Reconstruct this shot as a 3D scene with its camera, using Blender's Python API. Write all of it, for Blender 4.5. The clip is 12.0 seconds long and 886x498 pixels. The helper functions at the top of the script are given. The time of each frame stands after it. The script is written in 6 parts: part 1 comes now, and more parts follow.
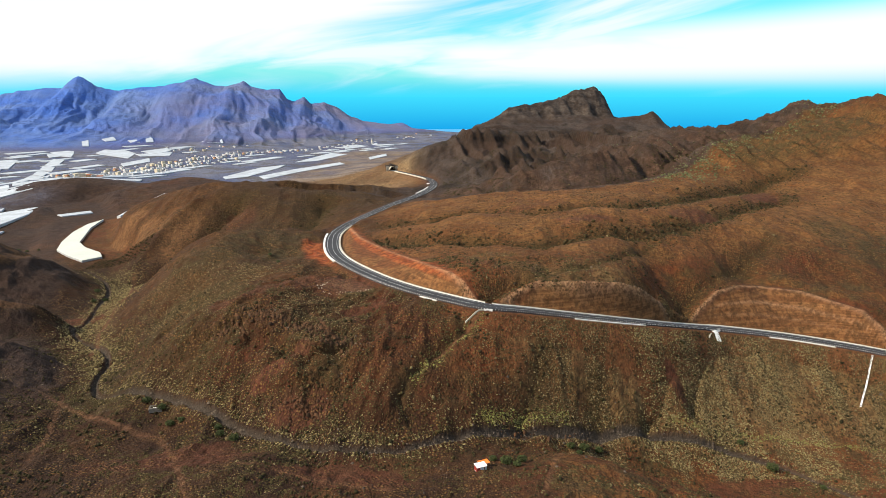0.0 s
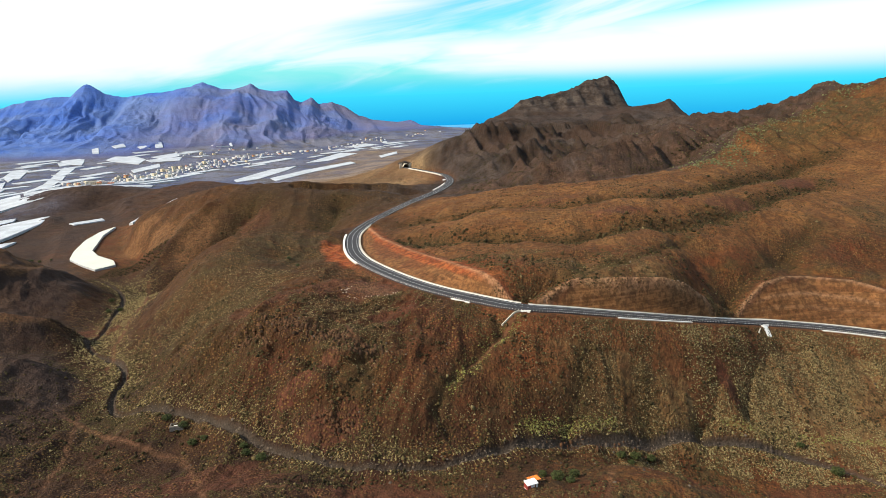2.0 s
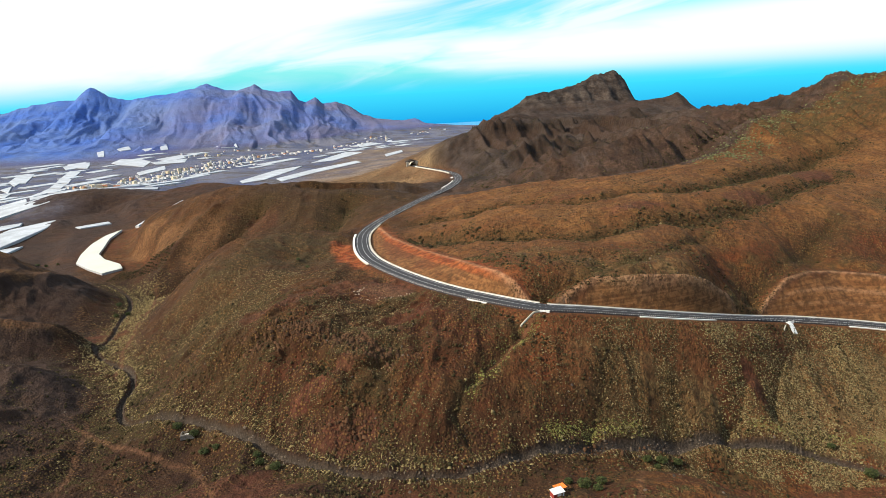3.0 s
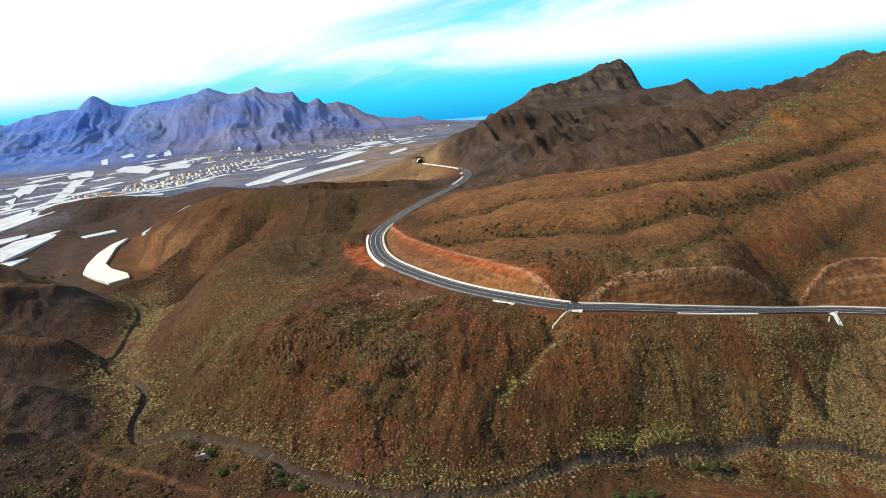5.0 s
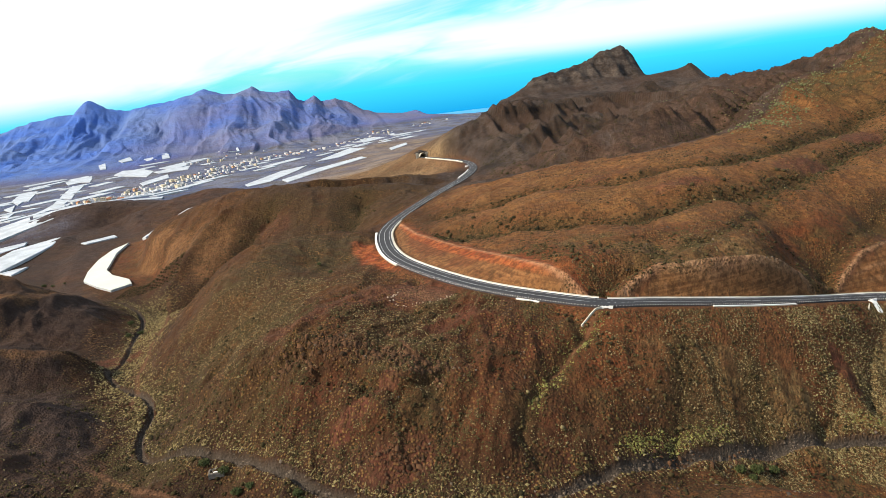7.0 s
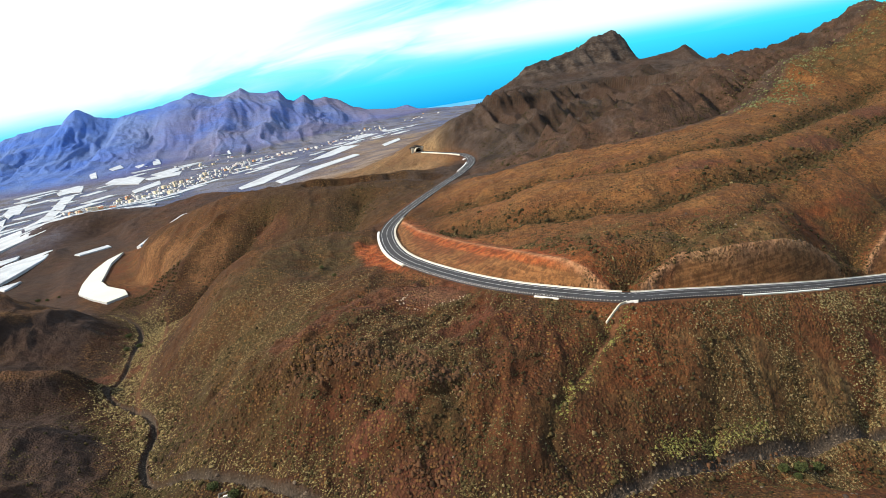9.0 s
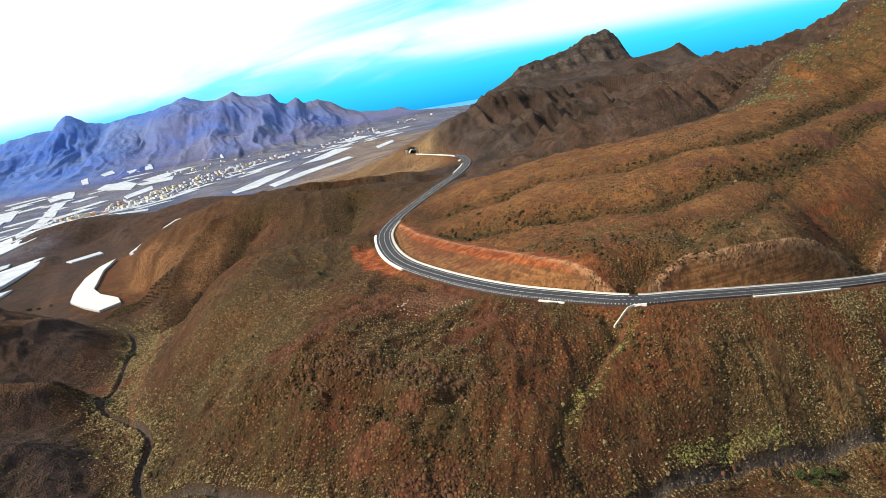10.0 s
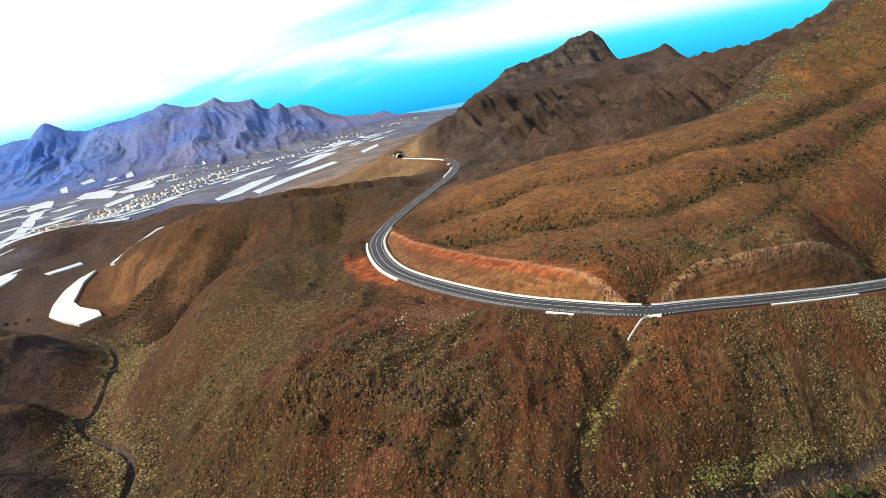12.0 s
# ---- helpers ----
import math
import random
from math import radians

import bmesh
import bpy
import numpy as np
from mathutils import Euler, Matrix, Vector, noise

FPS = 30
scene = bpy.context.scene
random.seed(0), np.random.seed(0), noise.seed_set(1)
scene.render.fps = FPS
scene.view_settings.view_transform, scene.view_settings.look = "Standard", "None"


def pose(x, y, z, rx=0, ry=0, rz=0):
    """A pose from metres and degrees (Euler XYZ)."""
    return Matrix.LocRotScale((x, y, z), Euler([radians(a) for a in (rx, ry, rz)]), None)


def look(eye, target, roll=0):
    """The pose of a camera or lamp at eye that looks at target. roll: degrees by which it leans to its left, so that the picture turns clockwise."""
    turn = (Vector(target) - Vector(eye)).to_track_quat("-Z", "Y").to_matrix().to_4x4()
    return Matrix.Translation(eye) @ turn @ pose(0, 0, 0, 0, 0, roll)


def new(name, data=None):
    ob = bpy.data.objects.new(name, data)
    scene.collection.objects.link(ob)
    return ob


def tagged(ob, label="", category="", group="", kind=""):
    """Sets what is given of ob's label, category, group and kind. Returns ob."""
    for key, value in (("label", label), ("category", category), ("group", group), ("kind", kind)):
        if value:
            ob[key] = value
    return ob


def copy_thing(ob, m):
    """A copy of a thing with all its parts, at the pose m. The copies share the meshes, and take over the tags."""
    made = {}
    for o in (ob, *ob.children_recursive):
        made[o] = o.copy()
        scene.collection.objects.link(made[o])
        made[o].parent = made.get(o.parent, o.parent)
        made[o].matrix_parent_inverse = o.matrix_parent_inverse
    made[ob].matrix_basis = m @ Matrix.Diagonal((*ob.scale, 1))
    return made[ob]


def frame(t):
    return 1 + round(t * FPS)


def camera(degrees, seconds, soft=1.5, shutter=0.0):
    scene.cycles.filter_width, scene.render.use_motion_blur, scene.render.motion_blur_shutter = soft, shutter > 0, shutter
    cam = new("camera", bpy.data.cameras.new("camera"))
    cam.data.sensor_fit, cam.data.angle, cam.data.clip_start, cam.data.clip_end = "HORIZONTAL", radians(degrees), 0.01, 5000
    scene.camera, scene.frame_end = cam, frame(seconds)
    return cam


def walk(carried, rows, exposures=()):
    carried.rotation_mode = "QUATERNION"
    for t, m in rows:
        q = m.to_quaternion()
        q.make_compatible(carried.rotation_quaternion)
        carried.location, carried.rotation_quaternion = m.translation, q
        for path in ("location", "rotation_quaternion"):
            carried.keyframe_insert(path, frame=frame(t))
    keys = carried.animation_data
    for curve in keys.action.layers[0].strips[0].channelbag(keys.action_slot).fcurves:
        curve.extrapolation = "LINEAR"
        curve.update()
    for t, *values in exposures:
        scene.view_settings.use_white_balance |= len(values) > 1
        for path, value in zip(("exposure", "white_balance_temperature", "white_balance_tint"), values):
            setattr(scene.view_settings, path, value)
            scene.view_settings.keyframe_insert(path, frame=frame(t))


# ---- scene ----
cam = camera(66, 12.0, soft=0.8)
PATH = [
    (0, pose(0, 0, 230, 77.439, -0, 0)),
    (0.5, pose(-2.97, 6.19, 228.88, 77.386, 0.349, 0.088)),
    (1, pose(-5.51, 11.55, 228.1, 77.33, 0.977, 0.155)),
    (1.5, pose(-8.35, 17.08, 227.24, 77.252, 1.47, 0.315)),
    (2, pose(-10.59, 22.1, 226.46, 77.167, 1.911, 0.504)),
    (2.5, pose(-13.22, 27.48, 225.59, 77.111, 2.423, 0.671)),
    (3, pose(-15.48, 32.2, 225.04, 77.014, 2.812, 0.775)),
    (5, pose(-23.89, 51.07, 222.59, 76.74, 4.777, 0.844)),
    (5.5, pose(-25.95, 55.6, 222.37, 76.632, 5.149, 0.833)),
    (6, pose(-28.16, 59.82, 221.77, 76.523, 5.473, 0.776)),
    (6.5, pose(-30.4, 64.44, 221, 76.402, 5.932, 0.643)),
    (7, pose(-32.29, 68.74, 220.51, 76.227, 6.562, 0.492)),
    (9, pose(-39.2, 85.52, 219.38, 75.597, 8.943, -0.456)),
    (9.5, pose(-40.77, 89.82, 219.3, 75.553, 9.334, -0.806)),
    (10, pose(-42.17, 93.86, 218.95, 75.599, 9.572, -1.116)),
    (10.5, pose(-43.87, 98.15, 218.79, 75.628, 9.939, -1.548)),
    (11, pose(-45.32, 102.02, 218.97, 75.594, 10.103, -1.905)),
    (11.5, pose(-46.98, 105.93, 218.9, 75.637, 10.199, -2.268)),
    (12, pose(-48.29, 110.25, 218.59, 75.655, 10.08, -2.568)),
]
walk(cam, PATH, ((0, 0.58), (6, 0.66), (12, 0.76)))

# ---- light ----
SUN_TURN, SUN_HEIGHT = 109.0, 38.0  # degrees to the left of straight ahead (+y), and above the horizon
sun_data = bpy.data.lights.new("sun", "SUN")
sun_data.energy, sun_data.angle, sun_data.color = 4.4, radians(0.5), (1.0, 0.87, 0.69)
sun_ob = new("sun", sun_data)
turn, rise = radians(SUN_TURN), radians(SUN_HEIGHT)
SUN_WAY = Vector((-math.sin(turn) * math.cos(rise), math.cos(turn) * math.cos(rise), math.sin(rise)))
sun_ob.matrix_world = look(SUN_WAY * 100, (0, 0, 0))

world = bpy.data.worlds.new("sky")
scene.world = world
world.use_nodes = True
wn, wl = world.node_tree.nodes, world.node_tree.links
wn.clear()


def sky_node(kind, **values):
    n = wn.new(kind)
    for key, value in values.items():
        n.inputs[key].default_value = value
    return n


def sky_math(operation, a, b=None, c=None, clamp=False):
    n = wn.new("ShaderNodeMath")
    n.operation, n.use_clamp = operation, clamp
    for k, v in enumerate((a, b, c)):
        if v is None:
            continue
        if isinstance(v, (int, float)):
            n.inputs[k].default_value = v
        else:
            wl.new(v, n.inputs[k])
    return n.outputs[0]


def sky_mix(factor, a, b):
    n = wn.new("ShaderNodeMix")
    n.data_type = "RGBA"
    for k, v in ((0, factor), (6, a), (7, b)):
        if isinstance(v, (int, float, tuple)):
            n.inputs[k].default_value = v
        else:
            wl.new(v, n.inputs[k])
    return n.outputs[2]


sky = wn.new("ShaderNodeTexSky")
sky.sky_type, sky.sun_disc, sky.sun_elevation, sky.sun_rotation = "NISHITA", False, rise, -turn
sky.altitude, sky.air_density, sky.dust_density = 200, 1.0, 0.6
blue = wn.new("ShaderNodeMix")
blue.data_type, blue.blend_type = "RGBA", "MULTIPLY"
blue.inputs[0].default_value = 1.0
blue.inputs[7].default_value = (0.048, 0.155, 0.185, 1)
wl.new(sky.outputs[0], blue.inputs[6])
where = wn.new("ShaderNodeTexCoord")
apart = wn.new("ShaderNodeSeparateXYZ")
wl.new(where.outputs["Generated"], apart.inputs[0])
dx, dy, dz = apart.outputs
# thin high cloud: a bright veil on the sun's side, a low bank over the sea, wisps between
def sky_ease(v, lo, hi):
    n = wn.new("ShaderNodeMapRange")
    n.interpolation_type = "SMOOTHSTEP"
    n.inputs["From Min"].default_value, n.inputs["From Max"].default_value = lo, hi
    wl.new(v, n.inputs[0])
    return n.outputs[0]


tilt = sky_math("SUBTRACT", dz, sky_math("MULTIPLY", dx, 0.20))
flat = wn.new("ShaderNodeCombineXYZ")
wl.new(sky_math("MULTIPLY", dx, 1.6), flat.inputs[0])
wl.new(sky_math("MULTIPLY", tilt, 11.0), flat.inputs[1])
wl.new(sky_math("MULTIPLY", dy, 0.8), flat.inputs[2])
streak = sky_node("ShaderNodeTexNoise", Scale=1.7, Detail=5.0, Roughness=0.55, Distortion=0.5)
wl.new(flat.outputs[0], streak.inputs["Vector"])
flat_low = wn.new("ShaderNodeCombineXYZ")
wl.new(sky_math("MULTIPLY", dx, 2.2), flat_low.inputs[0])
wl.new(sky_math("MULTIPLY", dz, 13.0), flat_low.inputs[1])
puff = sky_node("ShaderNodeTexNoise", Scale=1.6, Detail=4.0, Roughness=0.5, Distortion=0.3)
wl.new(flat_low.outputs[0], puff.inputs["Vector"])
sunward = sky_math("SUBTRACT", sky_math("SUBTRACT", dz, sky_math("MULTIPLY", dx, 0.27)), 0.128)
sunward = sky_math("ADD", sunward, sky_math("MULTIPLY", sky_math("SUBTRACT", streak.outputs[0], 0.5), 0.16))
sunward = sky_math("MULTIPLY", sky_ease(sunward, -0.030, 0.030), sky_math("SUBTRACT", 1.0, sky_math("MULTIPLY", sky_ease(dz, 0.2, 0.5), 0.6)))
low_bank = sky_math("MULTIPLY", sky_ease(sky_math("ADD", dz, sky_math("MULTIPLY", dx, 0.02)), 0.008, 0.034), sky_math("SUBTRACT", 1.0, sky_ease(sky_math("SUBTRACT", dz, sky_math("MULTIPLY", dx, 0.06)), 0.055, 0.095)))
low_bank = sky_math("MULTIPLY", low_bank, sky_ease(sky_math("ADD", dx, sky_math("MULTIPLY", sky_math("SUBTRACT", puff.outputs[0], 0.5), 1.1)), -0.22, 0.16))
wisp = sky_math("MULTIPLY", sky_ease(streak.outputs[0], 0.44, 0.68), 0.85)
veil = sky_math("MAXIMUM", sky_math("MAXIMUM", sunward, low_bank), wisp)
heaven = sky_mix(veil, blue.outputs[2], (0.98, 1.0, 1.0, 1))
# haze on the sea's edge, then the open sea
near_edge = wn.new("ShaderNodeMapRange")
near_edge.interpolation_type = "SMOOTHSTEP"
near_edge.inputs["From Min"].default_value, near_edge.inputs["From Max"].default_value = 0.045, -0.004
wl.new(dz, near_edge.inputs[0])
edge = sky_mix(near_edge.outputs[0], heaven, (0.05, 0.72, 0.98, 1))
open_sea = wn.new("ShaderNodeMapRange")
open_sea.inputs["From Min"].default_value, open_sea.inputs["From Max"].default_value = 0.0, -0.045
wl.new(dz, open_sea.inputs[0])
sea_colour = sky_mix(open_sea.outputs[0], (0.05, 0.70, 0.98, 1), (0.011, 0.38, 0.81, 1))
below = sky_math("LESS_THAN", dz, 0.0)
back = wn.new("ShaderNodeBackground")
wl.new(sky_mix(below, edge, sea_colour), back.inputs["Color"])
back.inputs["Strength"].default_value = 0.70
wout = wn.new("ShaderNodeOutputWorld")
wl.new(back.outputs[0], wout.inputs[0])

# ---- materials ----
class Nodes:
    """Short hand for one material's node tree."""

    def __init__(self, name, rough=0.9, metal=0.0, specular=0.3):
        self.m = bpy.data.materials.new(name)
        self.m.use_nodes = True
        self.n, self.l = self.m.node_tree.nodes, self.m.node_tree.links
        self.b = self.n["Principled BSDF"]
        self.b.inputs["Roughness"].default_value, self.b.inputs["Metallic"].default_value = rough, metal
        self.b.inputs["Specular IOR Level"].default_value = specular
        self.place = self.n.new("ShaderNodeTexCoord").outputs["Object"]

    def put(self, socket, v):
        if isinstance(v, (int, float)):
            socket.default_value = v
        elif isinstance(v, tuple):
            socket.default_value = (*v, 1) if len(v) == 3 and len(socket.default_value) == 4 else v
        else:
            self.l.new(v, socket)

    def noise(self, size, detail=4.0, rough=0.55, stretch=None, kind="noise"):
        """Noise with features of about the given size in metres."""
        t = self.n.new("ShaderNodeTexNoise")
        t.inputs["Scale"].default_value, t.inputs["Detail"].default_value, t.inputs["Roughness"].default_value = 1.0 / size, detail, rough
        v = self.place
        if stretch:
            g = self.n.new("ShaderNodeMapping")
            g.inputs["Scale"].default_value = stretch
            self.l.new(v, g.inputs[0])
            v = g.outputs[0]
        self.l.new(v, t.inputs["Vector"])
        return t.outputs[0]

    def ramp(self, v, lo, hi, a=0.0, b=1.0):
        r = self.n.new("ShaderNodeMapRange")
        r.interpolation_type = "SMOOTHSTEP"
        for k, q in zip(("From Min", "From Max", "To Min", "To Max"), (lo, hi, a, b)):
            r.inputs[k].default_value = q
        self.put(r.inputs[0], v)
        return r.outputs[0]

    def math(self, op, a, b=0.0):
        r = self.n.new("ShaderNodeMath")
        r.operation = op
        self.put(r.inputs[0], a)
        self.put(r.inputs[1], b)
        return r.outputs[0]

    def mix(self, f, a, b, blend="MIX"):
        r = self.n.new("ShaderNodeMix")
        r.data_type, r.blend_type = "RGBA", blend
        self.put(r.inputs[0], f)
        self.put(r.inputs[6], a)
        self.put(r.inputs[7], b)
        return r.outputs[2]

    def zone(self, name):
        a = self.n.new("ShaderNodeAttribute")
        a.attribute_name = name
        return a.outputs["Fac"]

    def chance(self, island=False):
        if island:
            return self.n.new("ShaderNodeNewGeometry").outputs["Random Per Island"]
        return self.n.new("ShaderNodeObjectInfo").outputs["Random"]

    def bump(self, v, depth, strength=1.0):
        k = self.n.new("ShaderNodeBump")
        k.inputs["Distance"].default_value, k.inputs["Strength"].default_value = depth, strength
        self.l.new(v, k.inputs["Height"])
        self.l.new(k.outputs[0], self.b.inputs["Normal"])

    def done(self, colour):
        self.put(self.b.inputs["Base Color"], colour)
        return self.m


def plain(name, colour, rough=0.8, metal=0.0, size=1.0, vary=0.25, relief=0.01):
    """A surface of one material with stains and grain."""
    k = Nodes(name, rough, metal)
    stain = k.noise(size * 4, 3)
    grain = k.noise(size * 0.4, 3)
    dark = tuple(c * (1 - vary) for c in colour)
    light = tuple(min(1.0, c * (1 + vary * 0.6)) for c in colour)
    c = k.mix(k.ramp(stain, 0.3, 0.7), dark, light)
    c = k.mix(k.ramp(grain, 0.35, 0.65, 0, 0.5), c, dark)
    k.bump(grain, relief)
    return k.done(c)


k = Nodes("ground_soil", 0.95, 0.0, 0.15)
broad, middle, small, grit = k.noise(110, 4), k.noise(24, 5, 0.6), k.noise(3.2, 4, 0.65), k.noise(0.9, 3, 0.7)
soil = k.mix(k.ramp(broad, 0.38, 0.62), (0.086, 0.033, 0.012), (0.120, 0.038, 0.013))
soil = k.mix(k.ramp(middle, 0.50, 0.66, 0, 0.85), soil, (0.155, 0.065, 0.019))
soil = k.mix(k.ramp(k.noise(14, 5, 0.65), 0.48, 0.66, 0, 0.85), soil, (0.069, 0.046, 0.018))
soil = k.mix(k.ramp(k.noise(38, 4), 0.56, 0.66, 0, 0.75), soil, (0.110, 0.030, 0.012))
soil = k.mix(k.math("MULTIPLY", k.zone("umber"), 0.75), soil, k.mix(k.ramp(middle, 0.35, 0.65), (0.039, 0.017, 0.008), (0.072, 0.032, 0.011)))
soil = k.mix(k.zone("rust"), soil, k.mix(k.ramp(k.noise(11, 4, 0.6), 0.38, 0.62), (0.033, 0.013, 0.006), (0.060, 0.017, 0.008)))
soil = k.mix(k.math("MULTIPLY", k.zone("straw"), k.ramp(k.noise(6, 4, 0.6), 0.35, 0.62, 0.5, 1.0)), soil, (0.180, 0.113, 0.047))
soil = k.mix(k.math("MULTIPLY", k.zone("tan"), 0.75), soil, k.mix(k.ramp(middle, 0.38, 0.62), (0.148, 0.060, 0.020), (0.218, 0.100, 0.033)))
soil = k.mix(k.math("MULTIPLY", k.zone("rough"), k.ramp(middle, 0.32, 0.55, 0.35, 0.95)), soil, (0.043, 0.024, 0.011))
# gullies darker: olive growth, plus relief shade put into the colour
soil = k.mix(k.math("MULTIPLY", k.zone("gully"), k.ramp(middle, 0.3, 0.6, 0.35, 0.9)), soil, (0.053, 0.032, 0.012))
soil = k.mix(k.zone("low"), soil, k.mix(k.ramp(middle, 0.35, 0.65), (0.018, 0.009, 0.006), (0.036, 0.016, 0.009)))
strata = k.noise(1.0, 3, 0.5, (0.02, 0.02, 0.9))
cut = k.mix(k.ramp(strata, 0.35, 0.65), (0.145, 0.060, 0.022), (0.230, 0.106, 0.040))
cut = k.mix(k.ramp(k.noise(9, 4), 0.50, 0.68, 0, 0.5), cut, (0.070, 0.037, 0.014))
soil = k.mix(k.math("MULTIPLY", k.zone("cut"), 0.9), soil, cut)
soil = k.mix(k.math("MULTIPLY", k.zone("fill"), 0.75), soil, (0.133, 0.044, 0.017))
soil = k.mix(k.zone("red"), soil, k.mix(k.ramp(k.noise(7, 4), 0.35, 0.65), (0.185, 0.036, 0.011), (0.330, 0.095, 0.028)))
# tan soil on flank and spur tops, lightened in colour as if sunlit
soil = k.mix(k.math("MULTIPLY", k.zone("lit_tan"), k.ramp(middle, 0.3, 0.6, 0.45, 0.95)), soil, (0.210, 0.100, 0.042))
soil = k.mix(k.math("MULTIPLY", k.math("MULTIPLY", k.zone("olive"), k.math("SUBTRACT", 1.0, k.zone("red"))), k.ramp(k.noise(8, 5, 0.65), 0.36, 0.58, 0.25, 0.95)), soil, (0.058, 0.044, 0.018))
soil = k.mix(k.math("MULTIPLY", k.zone("maroon"), 0.85), soil, k.mix(k.ramp(k.noise(5, 4, 0.6), 0.35, 0.65), (0.078, 0.024, 0.014), (0.122, 0.044, 0.025)))
soil = k.mix(k.math("MULTIPLY", k.zone("bed"), 0.9), soil, k.mix(k.ramp(small, 0.35, 0.65), (0.029, 0.023, 0.019), (0.061, 0.049, 0.037)))
rock = k.mix(k.ramp(k.noise(26, 6, 0.62, (1.0, 0.3, 0.3)), 0.36, 0.62), (0.019, 0.015, 0.013), (0.074, 0.055, 0.046))
rock = k.mix(k.ramp(k.noise(90, 3), 0.45, 0.62, 0, 0.6), rock, (0.046, 0.025, 0.018))
rock = k.mix(k.zone("peak"), rock, k.mix(k.ramp(k.noise(20, 6, 0.65, (1.0, 0.4, 1.6)), 0.38, 0.62), (0.026, 0.022, 0.022), (0.095, 0.076, 0.064)))
soil = k.mix(k.math("MULTIPLY", k.zone("track"), 0.6), soil, (0.180, 0.086, 0.044))
soil = k.mix(k.math("MULTIPLY", k.zone("brow"), 0.68), soil, (0.42, 0.235, 0.130))
rock = k.mix(k.math("MULTIPLY", k.zone("fringe"), k.ramp(k.noise(34, 5, 0.6), 0.36, 0.60, 0.1, 0.85)), rock, k.mix(k.ramp(k.noise(12, 4, 0.6), 0.35, 0.65), (0.038, 0.020, 0.014), (0.105, 0.058, 0.037)))
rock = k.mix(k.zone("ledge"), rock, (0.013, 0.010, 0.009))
soil = k.mix(k.zone("crag"), soil, rock)
# plain: brown soil patches over a ground colour with the haze's blue put in
hazed_flats = k.mix(k.ramp(k.noise(160, 4), 0.4, 0.6), (0.085, 0.108, 0.195), (0.165, 0.172, 0.230))
hazed_flats = k.mix(k.ramp(k.noise(60, 4), 0.5, 0.62, 0, 0.7), hazed_flats, (0.101, 0.092, 0.081))
soil = k.mix(k.zone("plain"), soil, hazed_flats)
soil = k.mix(k.math("MULTIPLY", k.zone("sand"), 0.8), soil, k.mix(k.ramp(k.noise(70, 4), 0.35, 0.65), (0.150, 0.095, 0.052), (0.330, 0.225, 0.120)))
# far range: the blue of distant haze is painted into its base colour
hazed_range = k.mix(k.ramp(k.noise(260, 6, 0.6), 0.35, 0.65), (0.052, 0.150, 0.530), (0.115, 0.200, 0.450))
hazed_range = k.mix(k.math("MULTIPLY", k.zone("mauve"), k.ramp(k.noise(420, 5, 0.6), 0.36, 0.60, 0.2, 0.85)), hazed_range, (0.165, 0.150, 0.215))
hazed_range = k.mix(k.ramp(k.noise(45, 5, 0.65), 0.48, 0.68, 0, 0.4), hazed_range, (0.045, 0.090, 0.230))
soil = k.mix(k.zone("mountain"), soil, hazed_range)
mottle = k.noise(5.5, 6, 0.7)
soil = k.mix(k.ramp(mottle, 0.50, 0.36, 0, 0.5), soil, (0.5, 0.47, 0.45), "MULTIPLY")
soil = k.mix(k.ramp(mottle, 0.54, 0.70, 0, 0.35), soil, (1.9, 1.9, 1.9), "MULTIPLY")
soil = k.mix(k.ramp(small, 0.42, 0.60, 0, 0.55), soil, (0.035, 0.018, 0.008))
bare = k.math("SUBTRACT", 1.0, k.math("MULTIPLY", k.math("MAXIMUM", k.math("MAXIMUM", k.zone("crag"), k.zone("bed")), k.math("MAXIMUM", k.zone("mountain"), k.zone("plain"))), 0.85))
soil = k.mix(k.math("MULTIPLY", k.ramp(grit, 0.55, 0.72, 0, 0.35), bare), soil, (0.211, 0.106, 0.044))
cells = k.n.new("ShaderNodeTexVoronoi")
cells.inputs["Scale"].default_value, cells.inputs["Randomness"].default_value = 0.75, 1.0
k.l.new(k.place, cells.inputs["Vector"])
tuft = k.math("MULTIPLY", k.ramp(cells.outputs["Distance"], 0.55, 0.25), k.ramp(k.noise(22, 4, 0.6), 0.36, 0.60))
wild = k.math("MULTIPLY", tuft, k.math("SUBTRACT", 1.0, k.math("MAXIMUM", k.math("MAXIMUM", k.zone("cut"), k.zone("bed")), k.math("MAXIMUM", k.zone("plain"), k.math("MAXIMUM", k.zone("mountain"), k.zone("red"))))))
pick = k.n.new("ShaderNodeSeparateXYZ")
k.l.new(cells.outputs["Color"], pick.inputs[0])
herb = k.mix(k.ramp(pick.outputs[0], 0.2, 0.8), (0.039, 0.024, 0.009), (0.177, 0.097, 0.033))
soil = k.mix(k.math("MULTIPLY", k.math("MULTIPLY", wild, bare), 0.8), soil, herb)
soil = k.mix(k.math("MULTIPLY", k.zone("dark_west"), k.ramp(k.noise(70, 5, 0.6), 0.35, 0.65, 0.92, 0.45)), soil, k.mix(k.ramp(k.noise(9, 5, 0.65), 0.36, 0.64), (0.028, 0.017, 0.014), (0.058, 0.036, 0.027)))
soil = k.mix(k.math("MULTIPLY", k.zone("bed"), 0.88), soil, k.mix(k.ramp(grit, 0.35, 0.65), (0.036, 0.028, 0.021), (0.078, 0.060, 0.045)))
